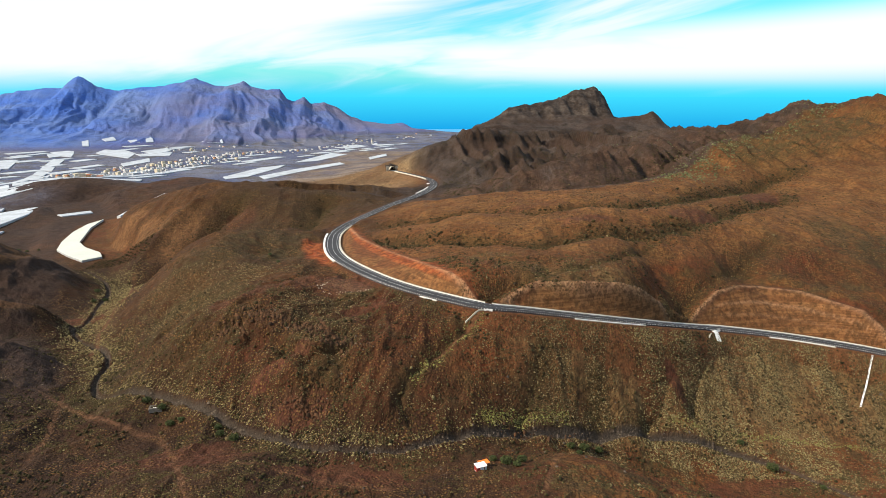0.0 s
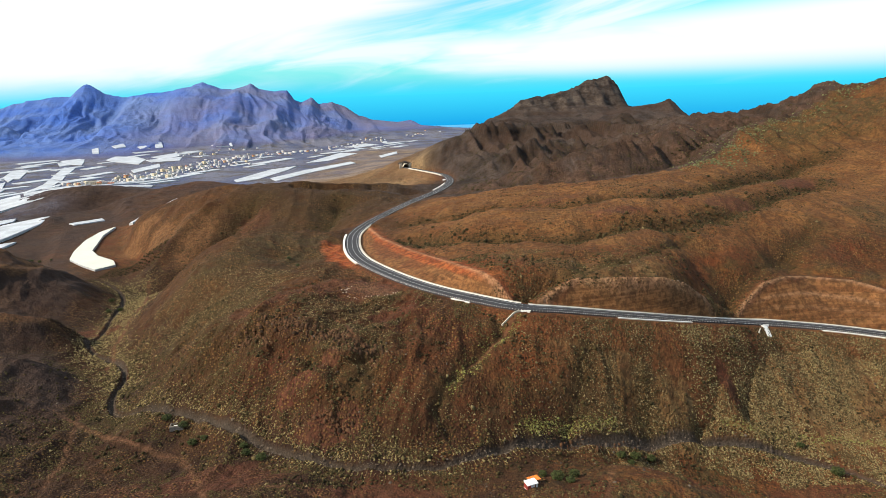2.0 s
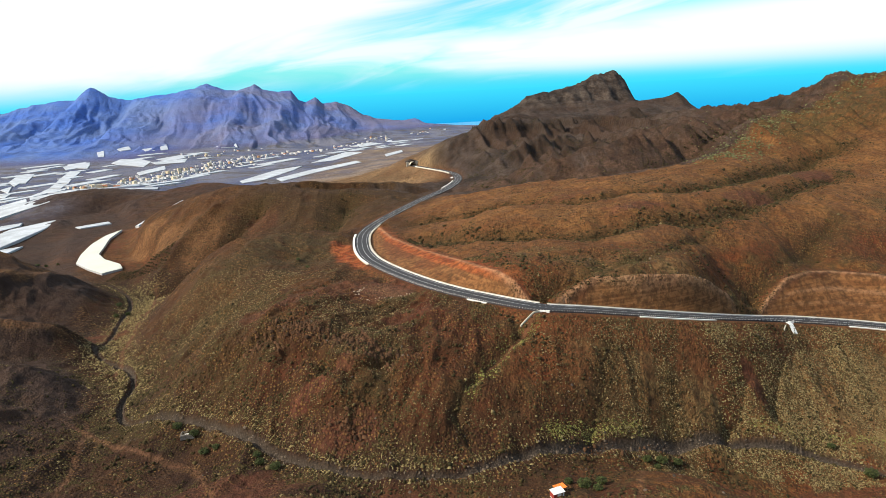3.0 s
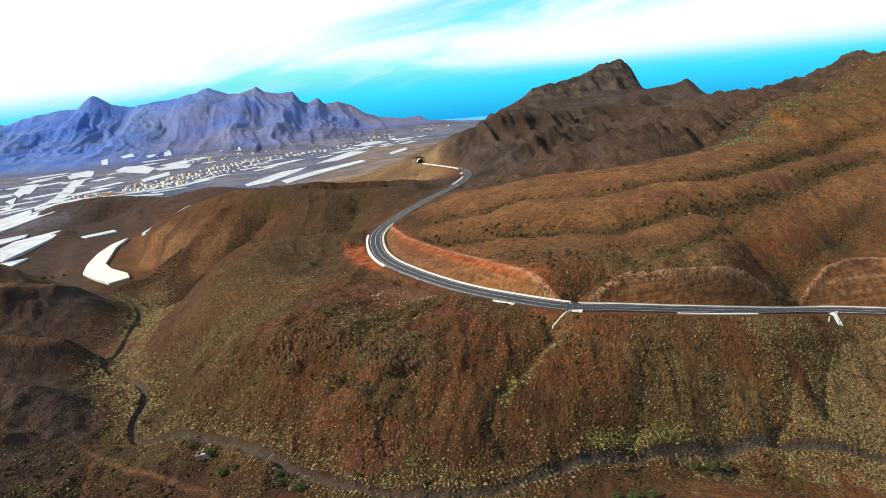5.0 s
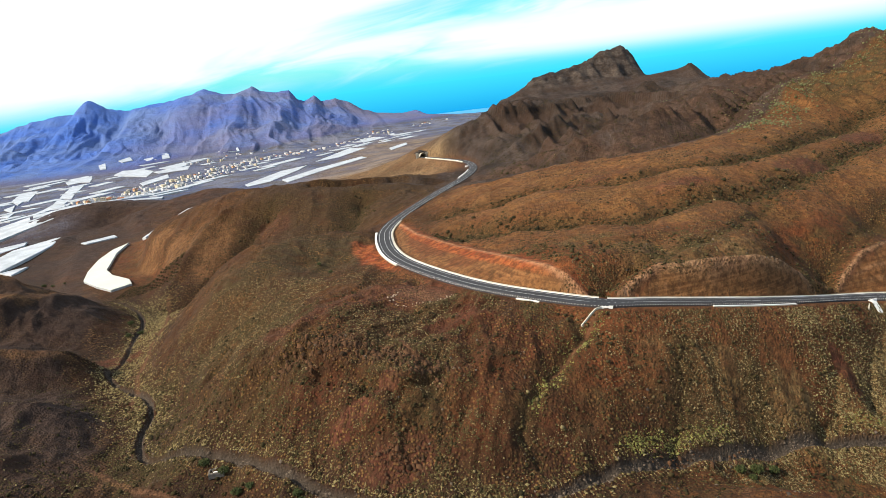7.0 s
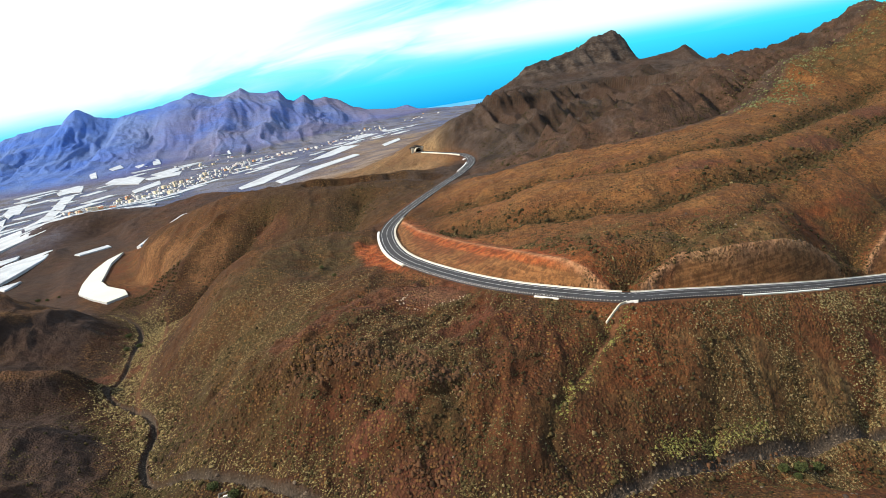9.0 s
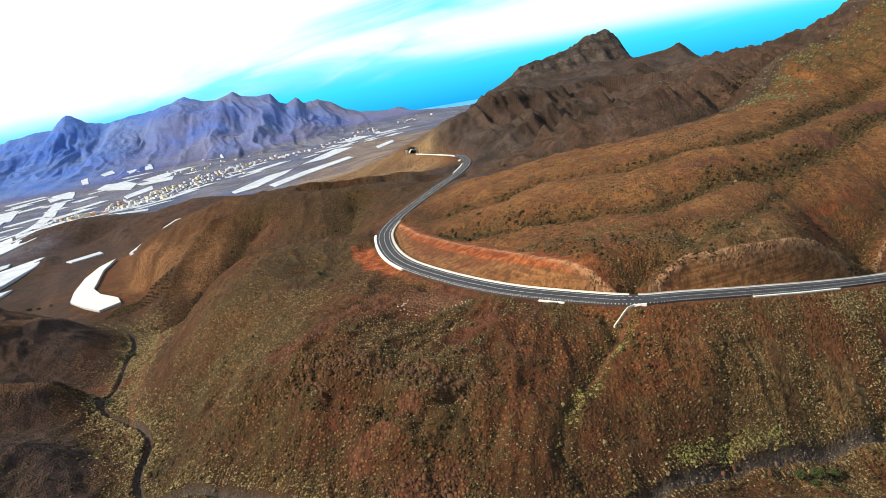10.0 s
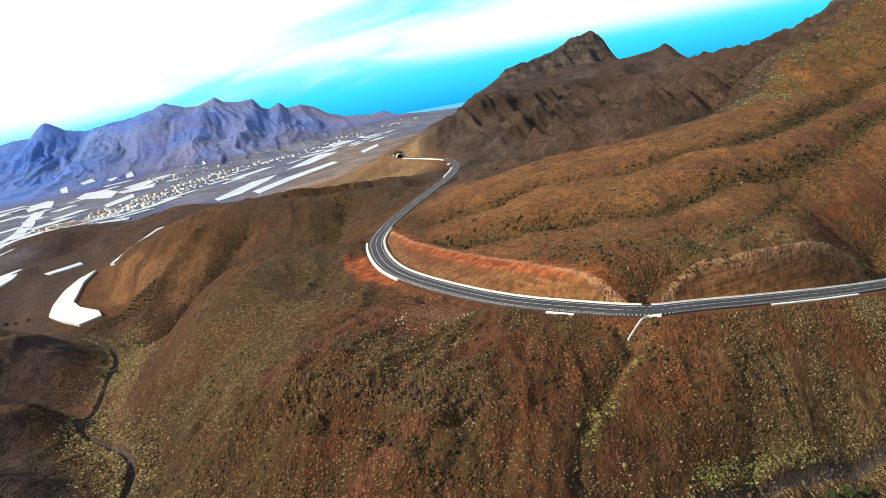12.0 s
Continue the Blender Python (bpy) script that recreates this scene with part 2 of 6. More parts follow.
k.bump(k.math("ADD", k.math("MULTIPLY", wild, 0.6), k.math("ADD", k.math("MULTIPLY", small, k.math("SUBTRACT", 2.1, k.math("MULTIPLY", k.zone("cut"), 1.6))), k.math("MULTIPLY", grit, 0.5))), 1.0, 1.0)
GROUND = k.done(soil)
ASPHALT = plain("asphalt", (0.036, 0.037, 0.042), 0.95, 0, 2.0, 0.2, 0.004)
SEA = plain("sea_water", (0.010, 0.31, 0.64), 0.5, 0, 40, 0.12, 0.05)


# ---- the lie of the land ----
# Skeleton lines (x, y, z in metres): the land is a smooth sheet through them, then carved by gullies, stream and road.
SKELETON = {
    "stream": [(270, 330, 40), (205, 333, 44), (150, 332, 50), (79, 314, 63), (34, 298, 74), (3, 285, 80), (-18, 276, 81), (-59, 279, 83), (-104, 291, 83),
               (-127, 306, 82), (-160, 318, 79), (-185, 338, 74), (-204, 388, 71), (-245, 440, 64), (-280, 490, 58), (-309, 598, 52), (-380, 700, 50)],
    "pool_flat": [(-461, 796, 48), (-393, 765, 50), (-430, 850, 47), (-525, 1038, 46)],
    "road": [(345, 372, 66), (302, 388, 72), (272, 398, 76), (245, 406, 79), (215, 409, 83), (180, 406, 88), (163, 404, 90), (114, 373, 104), (69, 359, 113), (42, 353, 118), (23, 348, 121), (4, 359, 122),
             (-29, 385, 123), (-62, 440, 121), (-81, 492, 117), (-92, 551, 114), (-95, 593, 114), (-84, 644, 115), (-53, 729, 118),
             (-27, 843, 112), (-11, 945, 109), (-17, 1043, 107), (-47, 1121, 105), (-91, 1217, 103)],
    "above_cut": [(300, 430, 92), (262, 455, 102), (214, 460, 106), (155, 425, 104), (140, 410, 108), (60, 392, 131), (90, 396, 130), (10, 395, 133), (-5, 430, 130), (-30, 490, 126), (-60, 560, 120)],
    "lower_slope": [(0, 330, 114), (-41, 308, 105), (-22, 292, 97), (-44, 316, 110), (-68, 306, 110), (-82, 301, 97), (-74, 299, 104),
                    (-95, 339, 119), (-60, 340, 117), (-133, 351, 112), (-173, 351, 84)],
    "lower_right": [(40, 325, 103), (75, 337, 98), (110, 350, 90), (150, 378, 84), (195, 385, 74), (240, 385, 66)],
    "knoll": [(-125, 580, 117), (-149, 560, 121), (-182, 540, 122), (-182, 471, 114), (-205, 525, 112), (-223, 505, 93), (-212, 444, 82), (-133, 500, 113), (-67, 396, 122),
              (-110, 430, 119), (-120, 390, 118)],
    "knoll_gully": [(-110, 640, 106), (-160, 650, 88), (-230, 640, 70), (-290, 640, 56)],
    "second_hill": [(-107, 890, 116), (-147, 870, 118), (-198, 850, 124), (-236, 840, 123), (-270, 840, 121), (-311, 840, 118), (-361, 840, 100),
                    (-405, 845, 78), (-432, 830, 62)],
    "second_hill_face": [(-130, 720, 108), (-170, 745, 104), (-220, 750, 98), (-290, 740, 82), (-340, 750, 70), (-200, 690, 84)],
    "second_hill_back": [(-150, 1000, 92), (-260, 1000, 86), (-400, 980, 70), (-150, 1150, 80), (-300, 1200, 60)],
    "spur_1": [(-70, 610, 119), (-16, 490, 133), (34, 461, 135), (84, 455, 138), (121, 430, 130), (188, 461, 120), (230, 470, 116), (300, 480, 112)],
    "spur_2": [(-40, 730, 121), (9, 583, 135), (53, 495, 140), (115, 503, 146), (220, 525, 136), (300, 560, 132)],
    "spur_3": [(-10, 800, 122), (77, 640, 141), (176, 617, 148), (243, 666, 151), (324, 693, 140), (420, 700, 150)],
    "back_slope": [(188, 825, 156), (266, 784, 168), (336, 808, 169), (430, 850, 178), (100, 800, 138), (60, 880, 120)],
    "mesa": [(376, 1100, 176), (452, 1085, 176), (511, 1068, 188), (546, 1057, 206), (600, 1040, 206), (700, 1000, 216), (800, 950, 226)],
    "mesa_back": [(500, 1300, 150), (650, 1350, 150), (900, 1300, 150)],
    "far_face": [(-35, 1150, 122), (-15, 1180, 146), (13, 1180, 154), (64, 1190, 168), (150, 1185, 156), (241, 1185, 160), (19, 1035, 126), (146, 1100, 138), (220, 1000, 148), (300, 1180, 164), (340, 1250, 165)],
    "crag_foot": [(-60, 1300, 128), (40, 1350, 140), (-20, 1500, 100), (80, 1500, 165), (200, 1480, 165), (330, 1450, 168), (424, 1300, 168)],
    "crag": [(95, 1560, 158), (204, 1620, 170), (313, 1678, 172), (366, 1702, 170), (410, 1700, 160)],
    "crag_two": [(334, 1400, 172), (400, 1400, 172), (463, 1400, 158)],
    "crag_back": [(150, 1800, 90), (300, 1900, 100), (450, 1850, 110), (600, 1700, 110), (800, 1800, 80)],
    "near_left": [(-205, 330, 78), (-193, 309, 80), (-336, 628, 58), (-452, 690, 64),
                  (-585, 833, 52), (-600, 650, 85), (-600, 500, 118), (-550, 300, 124)],
    "left_spurs": [(-520, 570, 118), (-430, 580, 102), (-345, 590, 72), (-420, 515, 72), (-330, 525, 60), (-460, 440, 118), (-370, 455, 102), (-290, 472, 76), (-350, 405, 78), (-260, 420, 70),
                   (-400, 340, 120), (-310, 362, 102), (-240, 372, 82)],
    "dark_hill": [(-814, 1150, 40), (-755, 1250, 47), (-713, 1330, 56), (-652, 1370, 58), (-562, 1390, 61), (-510, 1400, 66), (-600, 1250, 62), (-640, 1150, 58), (-560, 1180, 56), (-430, 1350, 62), (-620, 930, 42)],
    "hill_flank": [(-420, 862, 72), (-440, 905, 67), (-462, 965, 62), (-466, 1030, 57)],
    "plain": [(-847, 1224, 34), (-719, 1196, 34), (-685, 1308, 34), (-541, 1450, 38), (-528, 1657, 38), (-443, 1892, 36), (-900, 1700, 36), (-1300, 1600, 40),
              (-1500, 2200, 48), (-1000, 2300, 40), (-600, 2400, 32), (-300, 2300, 34), (-150, 1700, 60), (-50, 1900, 55), (-200, 3000, 20), (0, 3400, 12), (100, 2600, 30), (-500, 3200, 18), (-900, 2900, 30)],
    "shore": [(-193, 4190, -4), (-100, 4150, -3), (55, 4235, -4), (213, 4500, -8), (500, 4000, -10), (900, 3500, -10), (1500, 3000, -10), (-300, 4600, -20), (300, 4900, -20)],
    "range": [(-2279, 3700, 100), (-1744, 3820, 107), (-1341, 3910, 120), (-1097, 3960, 117), (-909, 4000, 100), (-710, 4050, 70), (-597, 4070, 60), (-475, 4095, 35), (-381, 4110, 27), (-241, 4139, 27)],
    "range_foot": [(-2100, 2500, 70), (-1700, 2650, 62), (-1300, 2800, 52), (-1000, 3200, 50), (-700, 3500, 40), (-450, 3750, 25)],
    "range_back": [(-2300, 4500, 120), (-1500, 4700, 60), (-900, 4600, 20)],
    "foreground": [(-166, 229, 84), (-80, 226, 86), (0, 229, 84), (15, 248, 84), (92, 238, 79), (196, 262, 53), (238, 280, 53), (-80, 255, 85), (60, 270, 79)],
    "under_camera": [(0, 100, 92), (-250, 120, 98), (250, 120, 80), (0, -300, 150), (-500, -300, 160), (500, -300, 150), (-700, 200, 120), (600, 250, 110), (-900, -200, 170)],
    "rim": [(1500, 1000, 260), (1500, 0, 240), (1200, 2500, 60), (-2500, 1500, 160), (-2500, 0, 230), (-1500, 700, 110), (0, -900, 240), (2500, 4500, -20), (800, 600, 170)],
}


def resample(line, step):
    """Points every step metres or so along a polyline."""
    p = np.array(line, float)
    out = [p[0]]
    for a, b in zip(p[:-1], p[1:]):
        n = max(1, int(round(np.linalg.norm((b - a)[:2]) / step)))
        out += [a + (b - a) * k / n for k in range(1, n + 1)]
    return np.array(out)


def thin_plate(points, stiff=0.0):
    """A smooth height function through scattered points."""
    p = np.array(points, float)
    s = 500.0
    c = p[:, :2] / s
    n = len(c)
    r2 = ((c[:, None] - c[None]) ** 2).sum(2)
    k = 0.5 * r2 * np.log(r2 + 1e-12) + stiff * np.eye(n)
    q = np.c_[np.ones(n), c]
    a = np.block([[k, q], [q.T, np.zeros((3, 3))]])
    w = np.linalg.solve(a, np.r_[p[:, 2], np.zeros(3)])

    def height(x, y):
        x, y = np.asarray(x, float) / s, np.asarray(y, float) / s
        h = w[n] + w[n + 1] * x + w[n + 2] * y
        for i in range(n):
            d = (x - c[i, 0]) ** 2 + (y - c[i, 1]) ** 2
            h = h + w[i] * 0.5 * d * np.log(d + 1e-12)
        return h
    return height


def lattice(ix, iy, seed):
    """Repeatable random values from 0 to 1 on whole-number corners."""
    h = (ix.astype(np.int64) * 374761393 + iy.astype(np.int64) * 668265263 + seed * 974634777) & 0x7FFFFFFF
    h = ((h ^ (h >> 13)) * 1274126177) & 0x7FFFFFFF
    return ((h ^ (h >> 16)) & 0xFFFF) / 65535.0


def value_noise(x, y, seed=0):
    ix, iy = np.floor(x), np.floor(y)
    fx, fy = x - ix, y - iy
    fx, fy = fx * fx * fx * (fx * (fx * 6 - 15) + 10), fy * fy * fy * (fy * (fy * 6 - 15) + 10)
    ix, iy = ix.astype(np.int64), iy.astype(np.int64)
    a, b = lattice(ix, iy, seed), lattice(ix + 1, iy, seed)
    c, d = lattice(ix, iy + 1, seed), lattice(ix + 1, iy + 1, seed)
    return (a + (b - a) * fx) * (1 - fy) + (c + (d - c) * fx) * fy


def fbm(x, y, size, octaves=4, seed=0, ridged=False):
    """Sum of noises from the given size in metres downwards, about -1 to 1 (ridged: 0 to 1, sharp crests)."""
    out, amp, total = 0.0, 1.0, 0.0
    for k in range(octaves):
        v = value_noise(x / size + 17.3 * k, y / size - 9.1 * k, seed + k) * 2 - 1
        out, total = out + amp * ((1 - np.abs(v)) if ridged else v), total + amp
        amp, size = amp * 0.5, size * 0.5
    return out / total


def along(x, y, line):
    """Distance to a polyline, the height of its nearest point and the signed side (positive: to the right of its run)."""
    x, y = np.asarray(x, float), np.asarray(y, float)
    best, z, side, run = np.full(x.shape, 1e9), np.zeros(x.shape), np.zeros(x.shape), np.zeros(x.shape)
    s = 0.0
    for a, b in zip(line[:-1], line[1:]):
        ex, ey = b[0] - a[0], b[1] - a[1]
        l2 = ex * ex + ey * ey
        t = np.clip(((x - a[0]) * ex + (y - a[1]) * ey) / l2, 0, 1)
        dx, dy = x - a[0] - t * ex, y - a[1] - t * ey
        d = np.hypot(dx, dy)
        m = d < best
        best = np.where(m, d, best)
        if len(a) > 2:
            z = np.where(m, a[2] + t * (b[2] - a[2]), z)
        side = np.where(m, np.sign(dx * ey - dy * ex), side)
        run = np.where(m, s + t * math.sqrt(l2), run)
        s += math.sqrt(l2)
    return best, z, side, run


def close_to(x, y, line, reach):
    """Which points lie in the box round a polyline, widened by reach."""
    p = np.array([q[:2] for q in line])
    return (x > p[:, 0].min() - reach) & (x < p[:, 0].max() + reach) & (y > p[:, 1].min() - reach) & (y < p[:, 1].max() + reach)


def rounded(line, times=3):
    """Cuts the corners of a polyline until it runs smoothly."""
    p = np.array(line, float)
    for _ in range(times):
        q = np.empty((2 * len(p) - 2, p.shape[1]))
        q[0::2], q[1::2] = p[:-1] * 0.75 + p[1:] * 0.25, p[:-1] * 0.25 + p[1:] * 0.75
        p = np.vstack([p[:1], q, p[-1:]])
    return p


def ease(a, b, v):
    t = np.clip((v - a) / (b - a), 0, 1)
    return t * t * (3 - 2 * t)


# sharp crests that stand up out of the sheet: (line, how fast they fall off, how softly they end)
CRESTS = [
    ([(-2493, 3650, 213), (-2336, 3688, 242), (-2135, 3735, 280), (-2043, 3758, 271), (-1999, 3766, 322), (-1959, 3775, 342), (-1915, 3786, 319),
      (-1865, 3799, 281), (-1771, 3821, 248), (-1642, 3849, 272), (-1543, 3872, 267), (-1423, 3897, 322), (-1378, 3906, 334), (-1330, 3917, 313)], 430, 200),
    ([(-1330, 3917, 313), (-1279, 3928, 292), (-1220, 3941, 289), (-1128, 3960, 317), (-1084, 3970, 289), (-1009, 3985, 274), (-932, 4001, 277), (-895, 4009, 221),
      (-859, 4017, 205), (-804, 4028, 236), (-765, 4036, 201), (-686, 4052, 198), (-617, 4066, 172), (-544, 4080, 117), (-464, 4096, 90)], 400, 200),
    ([(-464, 4096, 90), (-316, 4125, 72), (-243, 4139, 82), (-210, 4145, 65), (-190, 4149, 25)], 110, 60),
    ([(95, 1560, 167), (122, 1575, 188), (154, 1592, 207), (204, 1620, 210), (239, 1639, 220), (281, 1661, 229), (313, 1678, 248), (347, 1695, 248),
      (366, 1702, 254), (384, 1702, 237), (396, 1702, 223), (409, 1702, 199), (415, 1702, 182)], 60, 30),
    ([(334, 1400, 187), (364, 1400, 191), (396, 1400, 195), (422, 1400, 206), (436, 1400, 194), (449, 1400, 177), (463, 1400, 163)], 50, 30),
    ([(354, 1100, 178), (376, 1100, 184), (397, 1100, 188), (423, 1093, 184), (452, 1085, 183), (470, 1080, 192), (491, 1074, 195), (511, 1068, 199),
      (531, 1062, 214), (546, 1057, 223), (561, 1053, 218), (590, 1040, 220), (680, 1000, 226), (800, 950, 236)], 60, 30),
    ([(-35, 1180, 132), (-15, 1180, 151), (13, 1180, 159), (41, 1180, 168), (64, 1180, 177), (105, 1180, 167), (150, 1180, 161), (205, 1180, 164), (241, 1180, 163), (275, 1180, 178)], 30, 20),
    ([(-258, 832, 123), (-294, 795, 110), (-308, 768, 97), (-314, 740, 83), (-320, 705, 62)], 16, 10),
]
# brows of the cuttings, from the valley's upper end downwards, with heights
BROWS = [
    [(285, 400, 80), (270, 420, 96), (240, 440, 103), (214, 445, 105), (196, 436, 108), (178, 426, 107), (162, 415, 98), (155, 409, 91)],
    [(140, 396, 97), (132, 400, 108), (118, 391, 119), (105, 385, 124), (79, 374, 128), (62, 371, 128.5), (54, 371, 129), (42, 365, 125.5), (31, 357.5, 121)],
    [(18, 358.5, 121.5), (11, 368, 129.5), (4, 379, 132), (-12, 409, 130), (-40, 472, 124), (-66, 538, 119), (-84, 600, 116)],
]
# the crest that parts the tan slopes from the dark ravine behind them
PARTING = [(-30, 700), (6, 668), (50, 680), (80, 662), (107, 636), (159, 643), (196, 663), (223, 682), (271, 734), (349, 841), (402, 884), (453, 932), (515, 992), (620, 1080)]
# footpaths and dirt tracks: (line, half width)
TRACKS = [([(-217, 336), (-177, 311), (-146, 296), (-131, 289), (-119, 273), (-102, 239), (-94, 222), (-90, 190)], 1.6), ([(-201, 335), (-191, 312), (-182, 288), (-176, 262)], 1.2),
          ([(-88, 252), (-74, 251), (-55, 247), (-41, 244), (-20, 240)], 1.2), ([(38, 225), (49, 265), (60, 290)], 1.2), ([(-72, 350), (-58, 326), (-50, 318)], 1.0), ([(-62, 392), (-50, 382)], 7.0), ([(23, 346), (15, 337), (5, 327), (-6, 317)], 0.9), ([(71, 1135), (132, 1172), (191, 1176)], 3.0),
          ([(-226, 412), (-233, 434), (-243, 456), (-247, 472), (-258, 510), (-268, 551), (-290, 610), (-318, 680)], 1.5), ([(-68, 311), (-62, 313), (-55, 316)], 0.9)]
# patches of olive growth, of tan soil with sunlight put into its colour and of bare dark red earth: (x, y, half length,
# half width, turn, how much)
GREENER = [(-130, 512, 75, 48, 0.2, 0.9), (-150, 400, 40, 30, -0.8, 0.7), (440, 885, 150, 125, 0.8, 1.0), (250, 620, 90, 10, 0.6, 0.6), (330, 500, 40, 70, 0.3, 0.8), (-160, 345, 50, 22, 0.8, 0.6)]
REDBEND = (-96, 506, 54, 11, -1.28, 1.0)
LIT_TAN = [(-335, 775, 46, 34, -0.6, 0.9), (-385, 810, 30, 30, 0, 0.9), (-290, 745, 20, 40, 0, 0.6), (-410, 572, 34, 9, 0.3, 0.9), (-400, 612, 30, 8, 0.3, 0.9), (-384, 600, 8, 30, 0, 0.7), (-312, 452, 44, 5, 0.4, 0.6), (-470, 700, 60, 26, 0.6, 0.7), (-275, 372, 30, 4, 0.2, 0.4)]
PATCHES = [(107, 492, 30, 10, 0.15, 1.0), (303, 642, 30, 18, 0.7, 1.0), (200, 537, 26, 12, 0.5, 0.9), (60, 562, 26, 9, 0.0, 0.8), (-67, 290, 17, 9, 0.1, 0.9), (-84, 306, 10, 6, 0.4, 0.9), (-70, 312, 7, 4, 0, 0.9),
           (96, 285, 42, 17, 0.25, 0.8), (150, 300, 30, 10, 0.2, 0.7), (-120, 262, 40, 16, 0.2, 0.7), (-40, 250, 34, 10, 0, 0.6), (128, 350, 5, 9, 0.5, 0.9), (-300, 500, 40, 14, 0.5, 0.8), (-330, 620, 30, 9, 1.0, 0.5), (-45, 352, 18, 9, 0.5, 0.6), (-72, 388, 46, 24, 0.3, 0.72), (-57, 386, 17, 12, 0, 0.85), (-110, 372, 22, 12, 0.3, 0.62), (-230, 760, 20, 26, 0.2, 0.6)]
# levelled ground: (middle line with heights, half width)
LEVELS = [([(-62, 392, 121.5), (-52, 383, 121)], 9), ([(-640, 1180, 44), (-560, 1040, 46), (-505, 930, 48), (-455, 820, 50), (-405, 762, 50)], 34)]
ROAD = rounded(SKELETON["road"], 3)
# east of this line the soil is brown, west of it the ground colour is much darker
DARK_WEST = [(-260, 180), (-200, 290), (-198, 342), (-222, 392), (-262, 440), (-300, 490), (-330, 598), (-385, 700), (-415, 745), (-450, 790), (-475, 850), (-500, 910), (-520, 975), (-500, 1040), (-440, 1120), (-420, 1300), (-420, 1480)]
# the dry stream's bed, from the valley's upper end downwards
STREAM = rounded([(206, 240), (200, 268), (196, 290), (190, 306), (180, 318), (164, 326), (139, 330), (108, 326), (76, 315.5), (45, 303), (17, 291), (-6, 278), (-23, 271.5), (-45, 269), (-66, 275), (-86, 284), (-101, 293.5),
                  (-116, 303), (-130, 314), (-150, 323), (-173, 332), (-186, 338), (-198, 362), (-206, 393), (-213, 410), (-238, 439), (-262, 459), (-274, 478), (-281, 522), (-300, 570), (-311, 612), (-340, 665), (-380, 700)], 2)
_pts = {}
for _k, _line in enumerate(BROWS):
    SKELETON["brow_%d" % _k] = _line[1:-1]
for _name, _line in SKELETON.items():
    if _name in ("road", "stream"):
        _rows = resample(_line, 30)
    elif _name in ("range", "second_hill", "crag", "mesa"):
        _rows = resample(_line, 60 if _name != "range" else 200)
    else:
        _rows = _line
    for _p in _rows:
        _pts[(round(_p[0] / 4), round(_p[1] / 4))] = tuple(_p)
PLATE = thin_plate(list(_pts.values()), 2e-4)


def sampled(height, x0, x1, y0, y1, step):
    """A height function taken on a regular grid and read from it by cubic weights."""
    xs, ys = np.arange(x0, x1 + step, step), np.arange(y0, y1 + step, step)
    grid = height(*np.meshgrid(xs, ys))

    def weights(f):
        return (-0.5 * f ** 3 + f ** 2 - 0.5 * f, 1.5 * f ** 3 - 2.5 * f ** 2 + 1, -1.5 * f ** 3 + 2 * f ** 2 + 0.5 * f, 0.5 * f ** 3 - 0.5 * f ** 2)

    def value(x, y):
        u, v = (x - x0) / step, (y - y0) / step
        i, j = np.clip(u.astype(int), 1, len(xs) - 3), np.clip(v.astype(int), 1, len(ys) - 3)
        wx, wy = weights(u - i), weights(v - j)
        return sum(wy[b] * sum(wx[a] * grid[j + b - 1, i + a - 1] for a in range(4)) for b in range(4))
    return value


WIDE = sampled(PLATE, -3100, 2700, -1000, 5050, 28)
CLOSE = sampled(PLATE, -760, 860, 40, 1380, 7)


def BASE(x, y):
    near = ease(-700, -640, x) * (1 - ease(740, 800, x)) * ease(80, 140, y) * (1 - ease(1260, 1320, y))
    h = WIDE(x, y)
    m = near > 0
    h[m] += (CLOSE(x[m], y[m]) - h[m]) * near[m]
    return h

ROAD_HALF = 5.2

# gullies from their heads down: (course, depth, half width)
GULLIES = [
    ([(150, 470), (101, 411), (72, 388), (47, 378)], 2.5, 5),
    ([(56, 384), (45, 375), (35, 366), (26, 357)], 18.0, 10),
    ([(26, 350), (20, 343), (14, 336), (2, 325), (-9, 315), (-17, 303), (-20, 295), (-16, 286)], 6.0, 5),
    ([(333, 653), (241, 562), (184, 509), (143, 479), (96, 462), (66, 449), (31, 464), (-6, 476), (-39, 512), (-62, 522)], 8.5, 13),
    ([(384, 733), (346, 723), (265, 644), (196, 581), (148, 543), (109, 546), (78, 533), (50, 557), (22, 573), (-13, 565), (-49, 586)], 10.5, 14),
    ([(252, 506), (205, 462), (186, 445), (165, 428), (152, 414)], 5.0, 10),
    ([(480, 1030), (440, 995), (390, 945), (330, 890), (270, 802), (230, 748), (195, 718), (160, 698), (120, 692), (90, 715), (40, 738), (-20, 790)], 26.0, 24),
    ([(-138, 814), (-142, 745), (-149, 700)], 20.0, 24),
    ([(-232, 800), (-248, 765), (-264, 728), (-280, 692), (-300, 660)], 17.0, 20),
    ([(-107, 343), (-123, 342), (-129, 331), (-132, 319), (-134, 310)], 4.0, 9),
    ([(-50, 325), (-52, 309), (-59, 296), (-64, 286)], 2.5, 8),
    ([(152, 398), (140, 374), (128, 357), (118, 346), (112, 335), (106, 327)], 7.0, 5),
    ([(152, 384), (146, 368), (142, 356), (136, 342)], 4.0, 4),
    ([(55, 342), (49, 328), (46, 318), (38, 304)], 4.5, 5),
    ([(80, 345), (82, 334), (80, 320)], 3.0, 7),
    ([(-47, 387), (-62, 363), (-73, 340), (-70, 322)], 2.5, 10),
]


